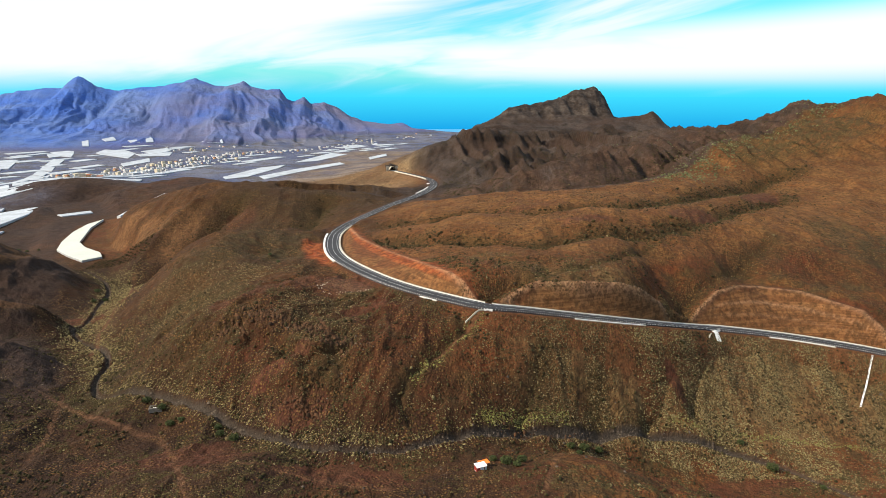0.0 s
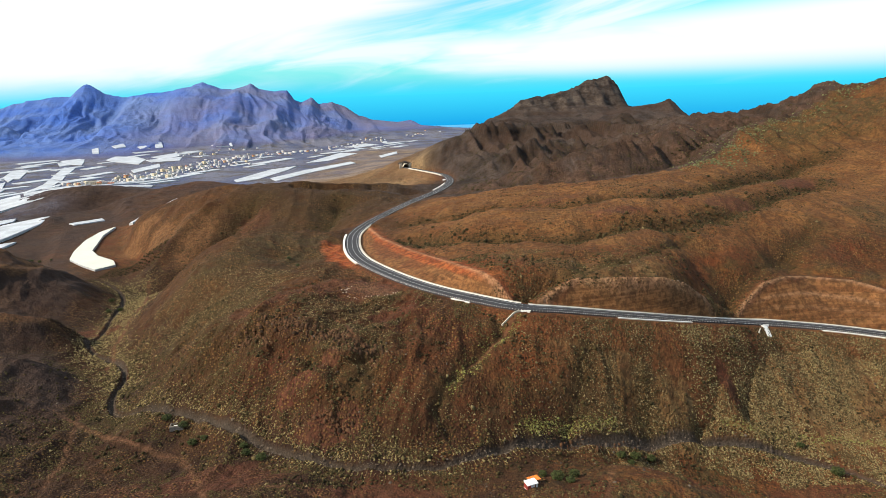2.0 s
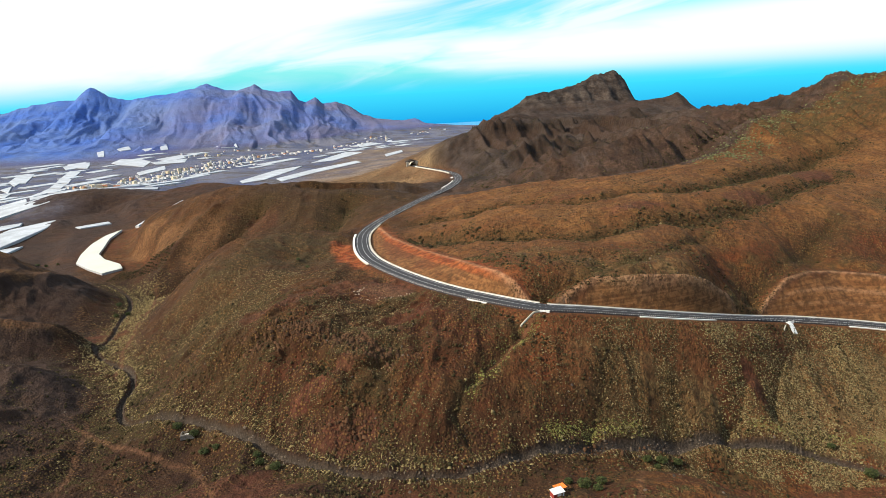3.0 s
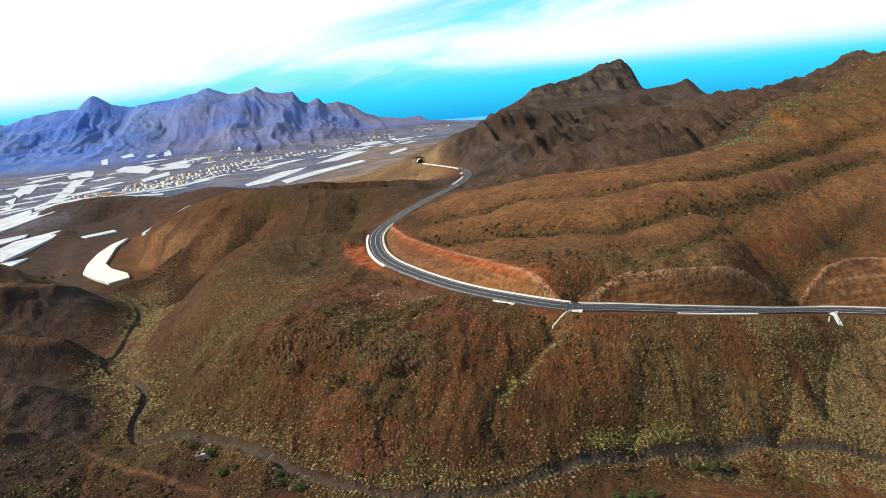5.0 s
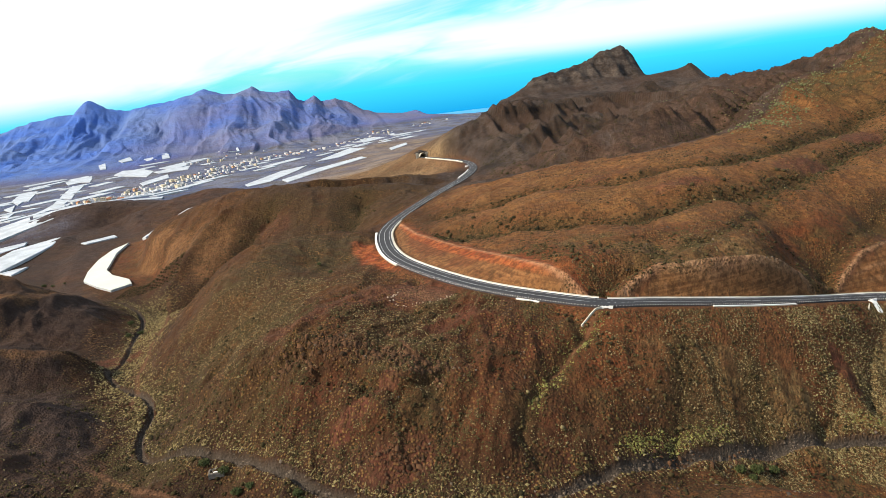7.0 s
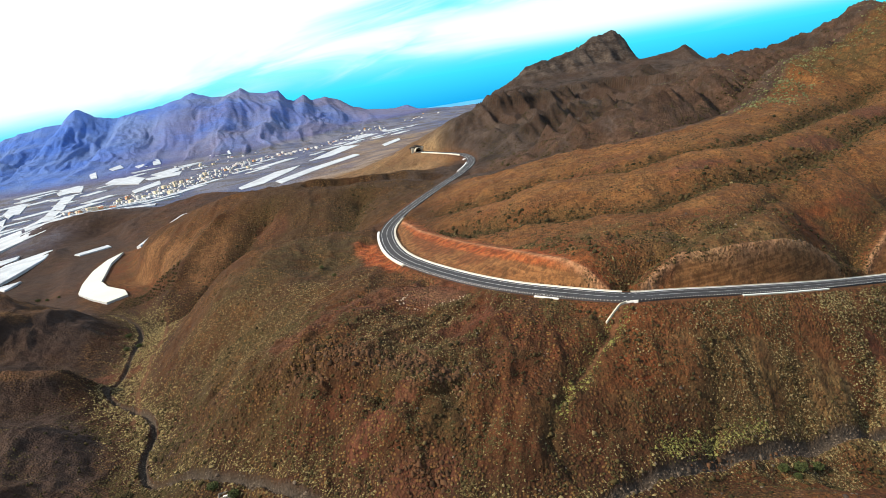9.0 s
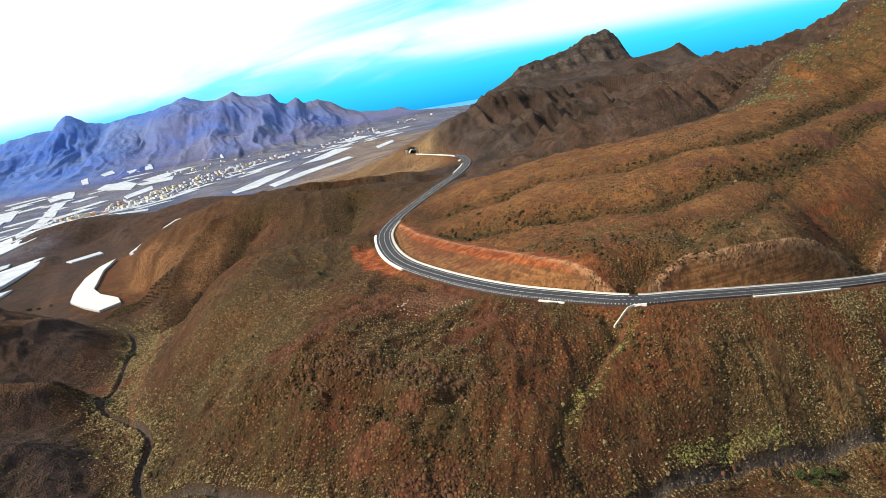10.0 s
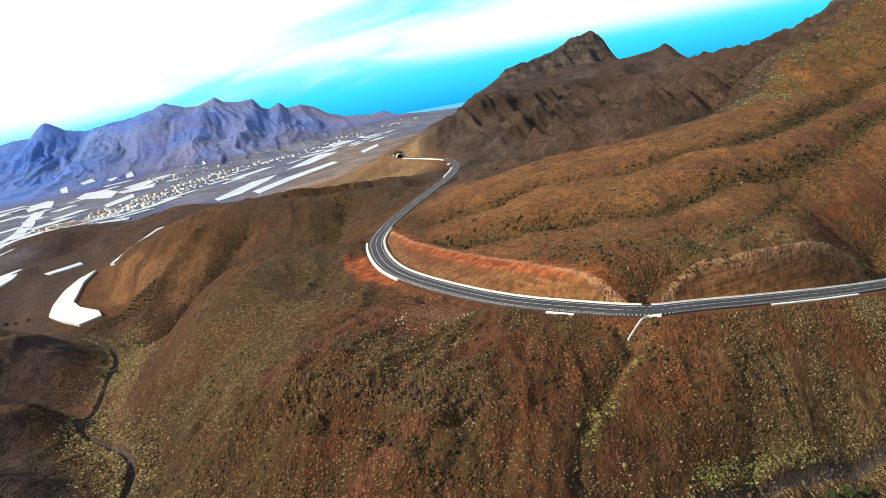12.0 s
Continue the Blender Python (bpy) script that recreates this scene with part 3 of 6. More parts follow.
# broken edges where the ground drops to the right of the line's run: (line, drop, reach)
SCARPS = [
    ([(-140, 352), (-125, 345), (-114, 344), (-106, 341), (-94, 333), (-84, 326), (-75, 317), (-66, 310), (-56, 314), (-44, 318)], 5.0, 14),
    ([(-30, 322), (-20, 320), (-9, 319)], 1.4, 6),
    ([(-215, 470), (-203, 430), (-186, 396), (-168, 368), (-150, 352)], 4.5, 12),
    ([(-96, 312), (-82, 303), (-66, 298), (-52, 300)], 3.0, 9),
    ([(96, 352), (118, 362), (134, 372)], 1.5, 8),
    ([(-215, 858), (-190, 862), (-150, 870), (-107, 876), (-70, 868), (-46, 850)], 9.0, 22),
]
# narrow spurs that stand up out of the slopes: (line with heights above the slope, half width)
FINS = [
    ([(138, 368, 1.0), (132, 357, 4.0), (126, 347, 2.5), (120, 338, 0.5)], 4.5),
    ([(152, 372, 1.0), (147, 360, 3.0), (140, 347, 0.5)], 4.0),
    ([(-470, 540, 10), (-430, 552, 13), (-394, 562, 12), (-378, 590, 10), (-372, 632, 7), (-366, 668, 1)], 22),
    ([(-470, 600, 10), (-420, 600, 13), (-395, 622, 11), (-392, 660, 3)], 20),
    ([(-400, 420, 9), (-350, 440, 12), (-318, 450, 10), (-284, 470, 7), (-272, 486, 1)], 20),
    ([(-340, 348, 8), (-290, 366, 10), (-250, 374, 8), (-228, 384, 1)], 18),
    ([(-300, 288, 6), (-255, 312, 8), (-222, 328, 1)], 15),
    ([(45, 742, 3), (80, 748, 12), (120, 752, 17), (170, 760, 17), (215, 790, 11), (250, 830, 3)], 17),
    ([(20, 840, 3), (70, 850, 16), (130, 880, 21), (190, 930, 14), (240, 980, 5)], 19),
    ([(10, 930, 3), (60, 960, 16), (120, 1010, 20), (160, 1070, 10)], 21),
]


def natural(x, y):
    """The land before the road was built."""
    h = BASE(x, y)
    for line, wide in FINS:
        m = close_to(x, y, line, wide * 4)
        d, z, _, _ = along(x[m], y[m], rounded(line, 2))
        d = d * (0.8 + 0.5 * fbm(x[m], y[m], wide * 1.2, 3, 131, True))
        h[m] += z * np.exp(-(d / wide) ** 1.3)
    for line, drop, reach in SCARPS:
        m = close_to(x, y, line, reach * 5)
        wx, wy = x[m] + 3.5 * fbm(x[m], y[m], 11, 3, 133), y[m] + 3.5 * fbm(x[m], y[m], 11, 3, 135)
        d, _, side, run = along(wx, wy, line)
        total = float(np.linalg.norm(np.diff(np.array(line, float), axis=0), axis=1).sum())
        ends = ease(0, 12, run) * (1 - ease(total - 12, total, run))
        s = d * side
        h[m] += ends * drop * np.where(s > 0, -ease(0, 2.2, s) * np.exp(-s / reach) + 0.25 * np.exp(-s / 2.0), 0.25 * np.exp(s / reach))
    return h


def land(x, y, zones=None):
    """The height of the ground; zones, if given, takes what the ground is made of (0 to 1 each)."""
    x, y = np.asarray(x, float), np.asarray(y, float)
    h = natural(x, y)
    for line, depth, half in GULLIES:
        m = close_to(x, y, line, half * 4)
        d, _, _, run = along(x[m], y[m], line)
        h[m] -= depth * np.exp(-np.sqrt((d / half) ** 2 + 0.02) * 1.3) * ease(0, 25, run)
    for line, reach, foot in CRESTS:
        m = close_to(x, y, line, reach * 4)
        d, z, _, run = along(x[m], y[m], line)
        if reach < 100:
            d = d * (0.75 + 0.6 * fbm(x[m], y[m], reach * 0.9, 3, 21, True))
            rib = fbm(run + 8 * fbm(x[m], y[m], 40, 2, 121), d * 0.3, 46, 4, 123, True)
            fall = np.exp(-(d / (reach * (0.45 + 0.7 * rib))) ** 1.4)
        else:
            rib = fbm(run + 70 * fbm(x[m], y[m], 320, 3, 125), d * 0.22, 230, 5, 127, True)
            fall = np.exp(-d / (reach * (0.10 + 1.45 * rib ** 1.3)))
        h[m] += np.maximum(z - h[m], 0) * fall * ease(-foot, foot, reach * 3 - d)
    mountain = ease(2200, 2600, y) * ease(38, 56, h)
    crag = ease(1350, 1500, y) * ease(172, 195, h) * (1 - ease(2000, 2300, y))
    rugged = ease(960, 1080, y) * ease(118, 140, h) * (1 - ease(2000, 2300, y))
    h += mountain * (fbm(x + 0.35 * y + 40 * fbm(x, y, 300, 2, 23), y / 3, 110, 5, 11, True) - 0.62) * 18 * ease(60, 120, h)
    h += (crag + 0.8 * rugged) * (fbm(x, y, 60, 4, 5, True) - 0.6) * 8
    flutes = ease(720, 790, y) * (1 - ease(1230, 1330, y)) * ease(118, 132, h) * ease(-20, 40, x)
    h += flutes * (fbm(x + 0.3 * y + 12 * fbm(x, y, 60, 2, 71), y / 5, 44, 4, 73, True) - 0.62) * 30
    h += flutes * (fbm(x + 0.2 * y + 5 * fbm(x, y, 25, 2, 77), y / 5, 19, 3, 79, True) - 0.62) * 20
    h += crag * (fbm(x, y, 42, 2, 75, True) - 0.6) * 3
    step = np.floor(h / 9.0) * 9.0 + 9.0 * ease(0.35, 0.65, h / 9.0 - np.floor(h / 9.0))
    h += crag * 0.4 * (step - h)
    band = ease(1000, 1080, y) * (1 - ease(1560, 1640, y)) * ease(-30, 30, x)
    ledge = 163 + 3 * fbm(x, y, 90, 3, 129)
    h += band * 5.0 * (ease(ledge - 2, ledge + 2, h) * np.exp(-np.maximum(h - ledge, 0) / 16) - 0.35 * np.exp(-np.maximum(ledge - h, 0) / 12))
    mid = ease(40, 130, y) * (1 - ease(2000, 3000, y)) * ease(40, 60, h)
    h += mid * (fbm(x, y, 60, 3, 3) * 2.0 + (fbm(x + 6 * fbm(x, y, 30, 2, 9), y / 1.8, 20, 4, 7, True) - 0.6) * 4.2 + fbm(x, y, 7, 3, 13) * 0.7)
    h += mid * (1 - ease(560, 900, y)) * (fbm(x, y, 4.5, 2, 137, True) - 0.6) * 0.8 * ease(-0.2, 0.4, fbm(x, y, 30, 3, 139))
    foot = 78 - 26 * ease(20, 180, x)
    steep = ease(40, 130, y) * (1 - ease(400, 440, y)) * ease(foot, foot + 12, h) * (1 - ease(118, 124, h)) * (x > -120)
    bend = x + 9 * fbm(x, y, 40, 3, 15)
    h += steep * (fbm(bend, y / 5, 9, 3, 17, True) - 0.6) * 2.7
    h += steep * ease(20, 70, x) * (fbm(bend, y / 6, 17, 4, 85, True) - 0.62) * 3.4
    flank = ease(60, 120, y - 180) * (1 - ease(400, 470, y)) * ease(84, 92, h) * ease(-235, -205, x) * (1 - ease(-40, 10, x))
    a, c = 0.62 * x + 0.78 * y, 0.78 * x - 0.62 * y + 7 * fbm(x, y, 45, 3, 145)
    h += flank * ((fbm(c, a / 4, 15, 4, 147, True) - 0.62) * 6.5 + (fbm(c, a / 3, 5.5, 2, 149, True) - 0.62) * 2.2)
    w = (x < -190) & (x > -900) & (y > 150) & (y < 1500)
    e, _, side_w, _ = along(x[w], y[w], DARK_WEST)
    dark_west = np.zeros(x.shape)
    dark_west[w] = (side_w < 0) * ease(0, 14, e + 8 * fbm(x[w], y[w], 25, 3, 83)) * (1 - ease(1420, 1500, y[w]))
    h[w] += (side_w < 0) * ease(6, 60, e) * (fbm(x[w] + 0.5 * y[w], y[w] * 0.6, 70, 5, 81, True) - 0.62) * 16 * (1 - ease(720, 860, y[w]))
    broken = ease(640, 720, y) * (1 - ease(900, 1000, y)) * (x < -90) * (x > -300)
    h += broken * (fbm(x, y / 2, 30, 4, 19, True) - 0.6) * 4
    m = close_to(x, y, STREAM, 20)
    d, _, _, _ = along(x[m], y[m], STREAM)
    bed = np.exp(-(d / (1.25 + 1.0 * ease(-30, 30, x[m]) + 0.7 * fbm(x[m], y[m], 25, 2, 41))) ** 4)
    h[m] -= 2.8 * bed
    for line, half in LEVELS:
        w = close_to(x, y, line, half * 3)
        d, z, _, _ = along(x[w], y[w], line)
        h[w] += (z - h[w]) * (1 - ease(half, half * 1.8, d))
    r = close_to(x, y, ROAD, 90)
    d, zr, side, run = along(x[r], y[r], ROAD)
    over = np.maximum(d - ROAD_HALF - 3.4, 0)
    before = h[r]
    top, low = zr - 0.55 + over * 2.2, zr - 0.55 - over * 0.95 - np.maximum(over - 8, 0) * 0.7
    after = np.where(d < 85, np.maximum(np.minimum(before, top), np.where(d < 38, low, -99)), before)
    cut, brow, upper, left_cut = np.zeros(d.shape), np.zeros(d.shape), np.zeros(d.shape), np.zeros(d.shape)
    for k, line in enumerate(BROWS):  # each cutting is a ruled slope from the road's bench to its brow
        e, zb, side_b, _ = along(x[r], y[r], line)
        ends = along(np.array([line[0][0], line[-1][0]], float), np.array([line[0][1], line[-1][1]], float), ROAD)[3]
        within = (run > ends[0]) & (run < ends[1]) & (side > 0)
        inside = within & (side_b < 0) & (d < 60)
        f = over / (over + e + 0.01)
        face = zr - 0.55 + (zb - zr + 0.55) * f ** 0.9 + 0.25 * fbm(x[r], y[r], 5, 3, 51)
        face = face + (0.35 * np.exp(-((f - 0.55) / 0.05) ** 2) if k < 2 else 0)
        face = face + 0.9 * (1 - np.exp(-e / 1.2)) * np.exp(-e / 4)
        after = np.where(inside, face, np.where(within & (e < 30), (zb - 0.12 * e) + (np.maximum(after, zb - e * (0.55 if k < 2 else 0.2)) - zb + 0.12 * e) * ease(1.0, 12, e), after))
        cut = np.maximum(cut, inside * ease(0.2, 2.4, e) * (d > ROAD_HALF + 2.6))
        brow = np.maximum(brow, np.exp(-(e / 1.4) ** 2) * within)
        if k < 2:
            brow = np.maximum(brow, inside * (0.6 * np.exp(-((f - 0.58) / 0.04) ** 2) + 0.3 * np.exp(-((f - 0.3) / 0.03) ** 2)) * ease(1.5, 4, e))
        if k == 2:
            upper = np.where(inside, ease(0.57, 0.68, f + 0.03 * fbm(x[r], y[r], 9, 3, 53)), np.exp(-(e / 6.0) ** 2) * within * (0.75 + 0.5 * fbm(x[r], y[r], 10, 3, 55)))
            upper = upper * (1 - ease(-2, 14, x[r])) + (1 - inside) * ease(-2, 14, x[r]) * upper
    h[r] = after
    if zones is not None:
        zones["bed"] = np.zeros(x.shape)
        zones["bed"][m] = bed
        zones["cut"] = np.zeros(x.shape)
        zones["cut"][r] = cut
        zones["fill"] = np.zeros(x.shape)
        zones["fill"][r] = np.clip((after - before) / 1.0, 0, 1)
        zones["dark_west"], zones["peak"] = dark_west, crag.copy()
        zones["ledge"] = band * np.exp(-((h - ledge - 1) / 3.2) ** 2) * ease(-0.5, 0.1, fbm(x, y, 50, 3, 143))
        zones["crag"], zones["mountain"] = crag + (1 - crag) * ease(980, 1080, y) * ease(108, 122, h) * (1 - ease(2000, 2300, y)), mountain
        g = (y > 600) & (y < 1250) & (x > -60) & (x < 640)
        e, _, side_p, _ = along(x[g], y[g], PARTING)
        zones["crag"][g] = np.maximum(zones["crag"][g], (side_p < 0) * ease(0, 10, e) * ease(100, 112, h[g]))
        fringe = np.zeros(x.shape)
        fringe[g] = (side_p < 0) * (1 - ease(60, 260, e)) * ease(0, 10, e)
        zones["fringe"] = fringe
        # east part of the range, where the painted haze turns from blue to mauve
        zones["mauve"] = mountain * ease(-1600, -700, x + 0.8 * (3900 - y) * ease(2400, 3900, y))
        zones["sand"] = ease(930, 1060, y) * (1 - ease(2500, 2900, y)) * ease(-420, -330, x) * (1 - ease(-70, -20, x)) * (0.75 + 0.35 * fbm(x, y, 60, 3, 151))
        zones["umber"] = (1 - ease(-75, -40, x)) * (1 - ease(940, 1040, y)) * ease(60, 76, h)
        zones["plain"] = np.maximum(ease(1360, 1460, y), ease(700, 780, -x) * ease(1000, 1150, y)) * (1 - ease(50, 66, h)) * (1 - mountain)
        reach = 8 + 18 * ease(425, 500, y[r]) * (0.9 + 0.25 * fbm(x[r], y[r], 12, 3, 57))
        red = (side < 0) * ease(7, 8.5, d) * (1 - ease(reach - 5, reach + 2, d)) * ease(425, 470, y[r]) * (1 - ease(535, 556, y[r])) + upper * 0.9
        red += 0.2 * np.exp(-((x[r] - 30) / 20) ** 2 - ((y[r] - 380) / 6) ** 2) * (side > 0) * (1 - cut)
        zones["track"] = np.zeros(x.shape)
        for line, half in TRACKS:
            k = close_to(x, y, line, 8)
            e = along(x[k], y[k], line)[0]
            zones["track"][k] = np.maximum(zones["track"][k], np.exp(-(e / half) ** 2))
        zones["brow"] = np.zeros(x.shape)
        zones["brow"][r] = brow
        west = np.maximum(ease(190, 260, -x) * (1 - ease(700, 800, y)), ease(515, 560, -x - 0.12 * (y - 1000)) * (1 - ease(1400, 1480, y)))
        zones["rust"] = (1 - ease(-20, 30, x)) * (1 - ease(360, 400, y)) * ease(86, 96, h) * (0.65 + 0.5 * fbm(x, y, 35, 3, 61))
        zones["straw"] = ease(20, 60, x) * ease(0, 10, y - 298 - 0.2 * (x - 30)) * (1 - ease(395, 415, y)) * (0.7 + 0.6 * fbm(x, y, 25, 3, 63))
        zones["tan"] = (1 - zones["crag"]) * ease(400, 440, y) * (1 - ease(900, 1050, y)) * ease(118, 126, h) * ease(-90, -60, x) * (1 - 0.35 * ease(150, 172, h))
        zones["rough"] = ease(650, 720, y) * (1 - ease(880, 960, y)) * ease(-300, -230, x) * (1 - ease(-50, -30, x)) * ease(62, 80, h)
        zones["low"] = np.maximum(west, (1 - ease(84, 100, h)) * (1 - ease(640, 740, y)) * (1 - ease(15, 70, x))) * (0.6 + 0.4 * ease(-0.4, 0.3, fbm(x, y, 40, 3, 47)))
        notch = along(x[r], y[r], GULLIES[1][0])[0]
        red = red * (1 - 0.95 * np.exp(-(notch / 8.0) ** 2))
        for name, cx, cy, wide, deep, lean, much in [(n, *q) for n, patches in (("olive", GREENER), ("lit_tan", LIT_TAN), ("maroon", PATCHES), ("red", [REDBEND]), ("crag", [(-105, 858, 62, 16, 0.05, 0.9), (-30, 960, 14, 60, 0.0, 0.7)])) for q in patches]:
            zones.setdefault(name, np.zeros(x.shape))
            u, v = (x - cx) * math.cos(lean) + (y - cy) * math.sin(lean), (y - cy) * math.cos(lean) - (x - cx) * math.sin(lean)
            w = np.abs(u) + np.abs(v) < 4 * wide
            e = (u[w] / wide) ** 2 + (v[w] / deep) ** 2 + 0.9 * fbm(x[w], y[w], deep * 1.2, 4, 141)
            zones[name][w] = np.maximum(zones[name][w], much * (1 - ease(0.35, 1.15, e)))
        zones["dark_west"] = zones["dark_west"] * (1 - 0.8 * zones["lit_tan"])
        zones["red"][r] = np.maximum(zones["red"][r], np.clip(red, 0, 1) * (d > ROAD_HALF + 1.5))
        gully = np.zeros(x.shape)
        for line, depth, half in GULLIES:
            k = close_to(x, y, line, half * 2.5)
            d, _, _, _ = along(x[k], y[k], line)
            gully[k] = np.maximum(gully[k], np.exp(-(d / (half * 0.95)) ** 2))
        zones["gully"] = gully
    return h


def spaced(points):
    """Grid lines: rows of (place, spacing there), with the spacing changing evenly between them."""
    out = [points[0][0]]
    while out[-1] < points[-1][0]:
        v = out[-1]
        for (a, sa), (b, sb) in zip(points[:-1], points[1:]):
            if a <= v < b:
                out.append(v + sa + (sb - sa) * (v - a) / (b - a))
                break
    return np.array(out)


# The sheet's rows lie closer in the near valley, and its columns fan out with the valley: fine in the middle, coarse to the sides.
GY = spaced([(-900, 60), (150, 6), (205, 1.1), (420, 1.2), (640, 2.0), (1300, 4.2), (2200, 9), (3600, 10), (4300, 12), (4950, 40)])
SIDE, MIDDLE = 36, 560
WEST, EAST = -3000.0, 2600.0


def flanks(y):
    """Where the fine middle part of the sheet begins and ends at y."""
    y = np.maximum(y, 40)
    return np.maximum(-0.72 * y - 60, -2950), np.minimum(0.66 * y + 50, 1400)


nx, ny = 2 * SIDE + MIDDLE + 1, len(GY)
_l, _r = flanks(GY)
_w = (1 - np.arange(SIDE) / SIDE) ** 2
rows_x = np.concatenate([_l[:, None] + (WEST - _l)[:, None] * _w[None], _l[:, None] + (_r - _l)[:, None] * np.linspace(0, 1, MIDDLE + 1)[None], _r[:, None] + (EAST - _r)[:, None] * _w[None, ::-1]], 1)
gx, gy = rows_x.ravel(), np.repeat(GY, nx)
zones = {}
gz = land(gx, gy, zones)
i0 = (np.arange(ny - 1)[:, None] * nx + np.arange(nx - 1)[None]).ravel()
faces = np.stack([i0, i0 + 1, i0 + nx + 1, i0 + nx], 1)
mesh = bpy.data.meshes.new("ground")
mesh.vertices.add(len(gx))
mesh.vertices.foreach_set("co", np.stack([gx, gy, gz], 1).astype(np.float32).ravel())
mesh.loops.add(faces.size)
mesh.loops.foreach_set("vertex_index", faces.astype(np.int32).ravel())
mesh.polygons.add(len(faces))
mesh.polygons.foreach_set("loop_start", (np.arange(len(faces)) * 4).astype(np.int32))
mesh.polygons.foreach_set("use_smooth", np.ones(len(faces), bool))
mesh.update(calc_edges=True)
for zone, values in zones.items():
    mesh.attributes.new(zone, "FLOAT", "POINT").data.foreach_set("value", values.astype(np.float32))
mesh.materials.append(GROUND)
ground = tagged(new("ground", mesh), "bare brown volcanic hillsides with dry scrub, gullies and cuttings", "ground", kind="structure")


GZ = gz.reshape(ny, nx)


def on_sheet(x, y):
    """The column and row, with fractions, at which x, y lies on the ground sheet."""
    x, y = np.asarray(x, float), np.asarray(y, float)
    v = np.clip(np.interp(y, GY, np.arange(ny)), 0, ny - 1.001)
    a, b = flanks(y)
    left = SIDE * (1 - np.sqrt(np.clip((a - x) / (a - WEST), 0, 1)))
    right = SIDE + MIDDLE + SIDE * np.sqrt(np.clip((x - b) / (EAST - b), 0, 1))
    u = np.where(x < a, left, np.where(x > b, right, SIDE + MIDDLE * (x - a) / (b - a)))
    return np.clip(u, 0, nx - 1.001), v


def surface(x, y):
    """The height of the ground sheet at x, y, between its corners."""
    u, v = on_sheet(x, y)
    i, j = u.astype(int), v.astype(int)
    u, v = u - i, v - j
    return (GZ[j, i] * (1 - u) + GZ[j, i + 1] * u) * (1 - v) + (GZ[j + 1, i] * (1 - u) + GZ[j + 1, i + 1] * u) * v


def zone_at(name, x, y):
    """How far the ground at x, y belongs to a zone, by its nearest corner."""
    u, v = on_sheet(x, y)
    return zones[name].reshape(ny, nx)[np.rint(v).astype(int), np.rint(u).astype(int)]


# ---- builders ----
def part(name, bm, mat, parent=None, label=""):
    """Links a bmesh as one mesh object under a thing or a part."""
    me = bpy.data.meshes.new(name)
    bm.normal_update()
    bm.to_mesh(me)
    bm.free()
    if mat:
        me.materials.append(mat)
    ob = new(name, me)
    if parent:
        ob.parent = parent
    if label:
        ob["label"] = label
    return ob


def thing(name, x, y, z, label, category, group="", turn_by=0.0):
    """An empty at a thing's base; its parts are given in its own space."""
    ob = new(name)
    ob.matrix_world = pose(x, y, z, 0, 0, turn_by)
    return tagged(ob, label, category, group)


def ground_at(x, y):
    return float(surface(x, y))


def box(bm, x0, x1, y0, y1, z0, z1, soft=0.0):
    v = [bm.verts.new((x, y, z)) for z in (z0, z1) for y in (y0, y1) for x in (x0, x1)]
    made = [bm.faces.new([v[i] for i in q]) for q in ((0, 2, 3, 1), (4, 5, 7, 6), (0, 1, 5, 4), (1, 3, 7, 5), (3, 2, 6, 7), (2, 0, 4, 6))]
    if soft:
        edges = {e for f in made for e in f.edges}
        bmesh.ops.bevel(bm, geom=list(edges), offset=soft, segments=1, affect="EDGES")
    return bm


RUN = np.r_[0, np.cumsum(np.linalg.norm(np.diff(ROAD[:, :2], axis=0), axis=1))]


def run_at(x, y):
    """How far along the road the place nearest to x, y lies."""
    return float(along(np.array([float(x)]), np.array([float(y)]), ROAD)[3][0])


def on_road(s, off=0.0, lift=0.0):
    """A place on the road: metres along it, metres to the valley side, lift above the surface."""
    x, y, z = [np.interp(s, RUN, ROAD[:, k]) for k in range(3)]
    a, b = [np.array([np.interp(q, RUN, ROAD[:, k]) for k in range(2)]) for q in (s - 2, s + 2)]
    t = (b - a) / np.linalg.norm(b - a)
    return np.array([x - t[1] * off, y + t[0] * off, z + lift])


def strip(s0, s1, profile, step=4.0, base=(0, 0, 0)):
    """A solid along the road from s0 to s1: profile is a closed loop of (metres to the valley side, lift)."""
    bm = bmesh.new()
    n = max(2, int(abs(s1 - s0) / step) + 1)
    rows = [[bm.verts.new(on_road(s, o, z) - np.array(base)) for o, z in profile] for s in np.linspace(s0, s1, n)]
    k = len(profile)
    for a, b in zip(rows[:-1], rows[1:]):
        for i in range(k):
            bm.faces.new((a[i], b[i], b[(i + 1) % k], a[(i + 1) % k]))
    bm.faces.new(rows[0])
    bm.faces.new(rows[-1][::-1])
    bmesh.ops.recalc_face_normals(bm, faces=bm.faces)
    return bm


def bar(o0, o1, z0, z1):
    return [(o0, z0), (o1, z0), (o1, z1), (o0, z1)]


CONCRETE = plain("pale_concrete", (0.50, 0.45, 0.36), 0.85, 0, 1.5, 0.2, 0.01)
WHITEWASH = plain("whitewashed_concrete", (0.80, 0.79, 0.76), 0.8, 0, 1.5, 0.1, 0.01)
ROAD_PAINT = plain("road_paint", (0.55, 0.55, 0.55), 0.7, 0, 0.5, 0.25, 0.001)
STEEL = plain("galvanised_steel", (0.22, 0.23, 0.25), 0.45, 0.7, 0.5, 0.2, 0.002)
SHADE_NET = plain("white_plastic_sheet", (0.47, 0.50, 0.54), 0.55, 0, 7, 0.28, 0.05)
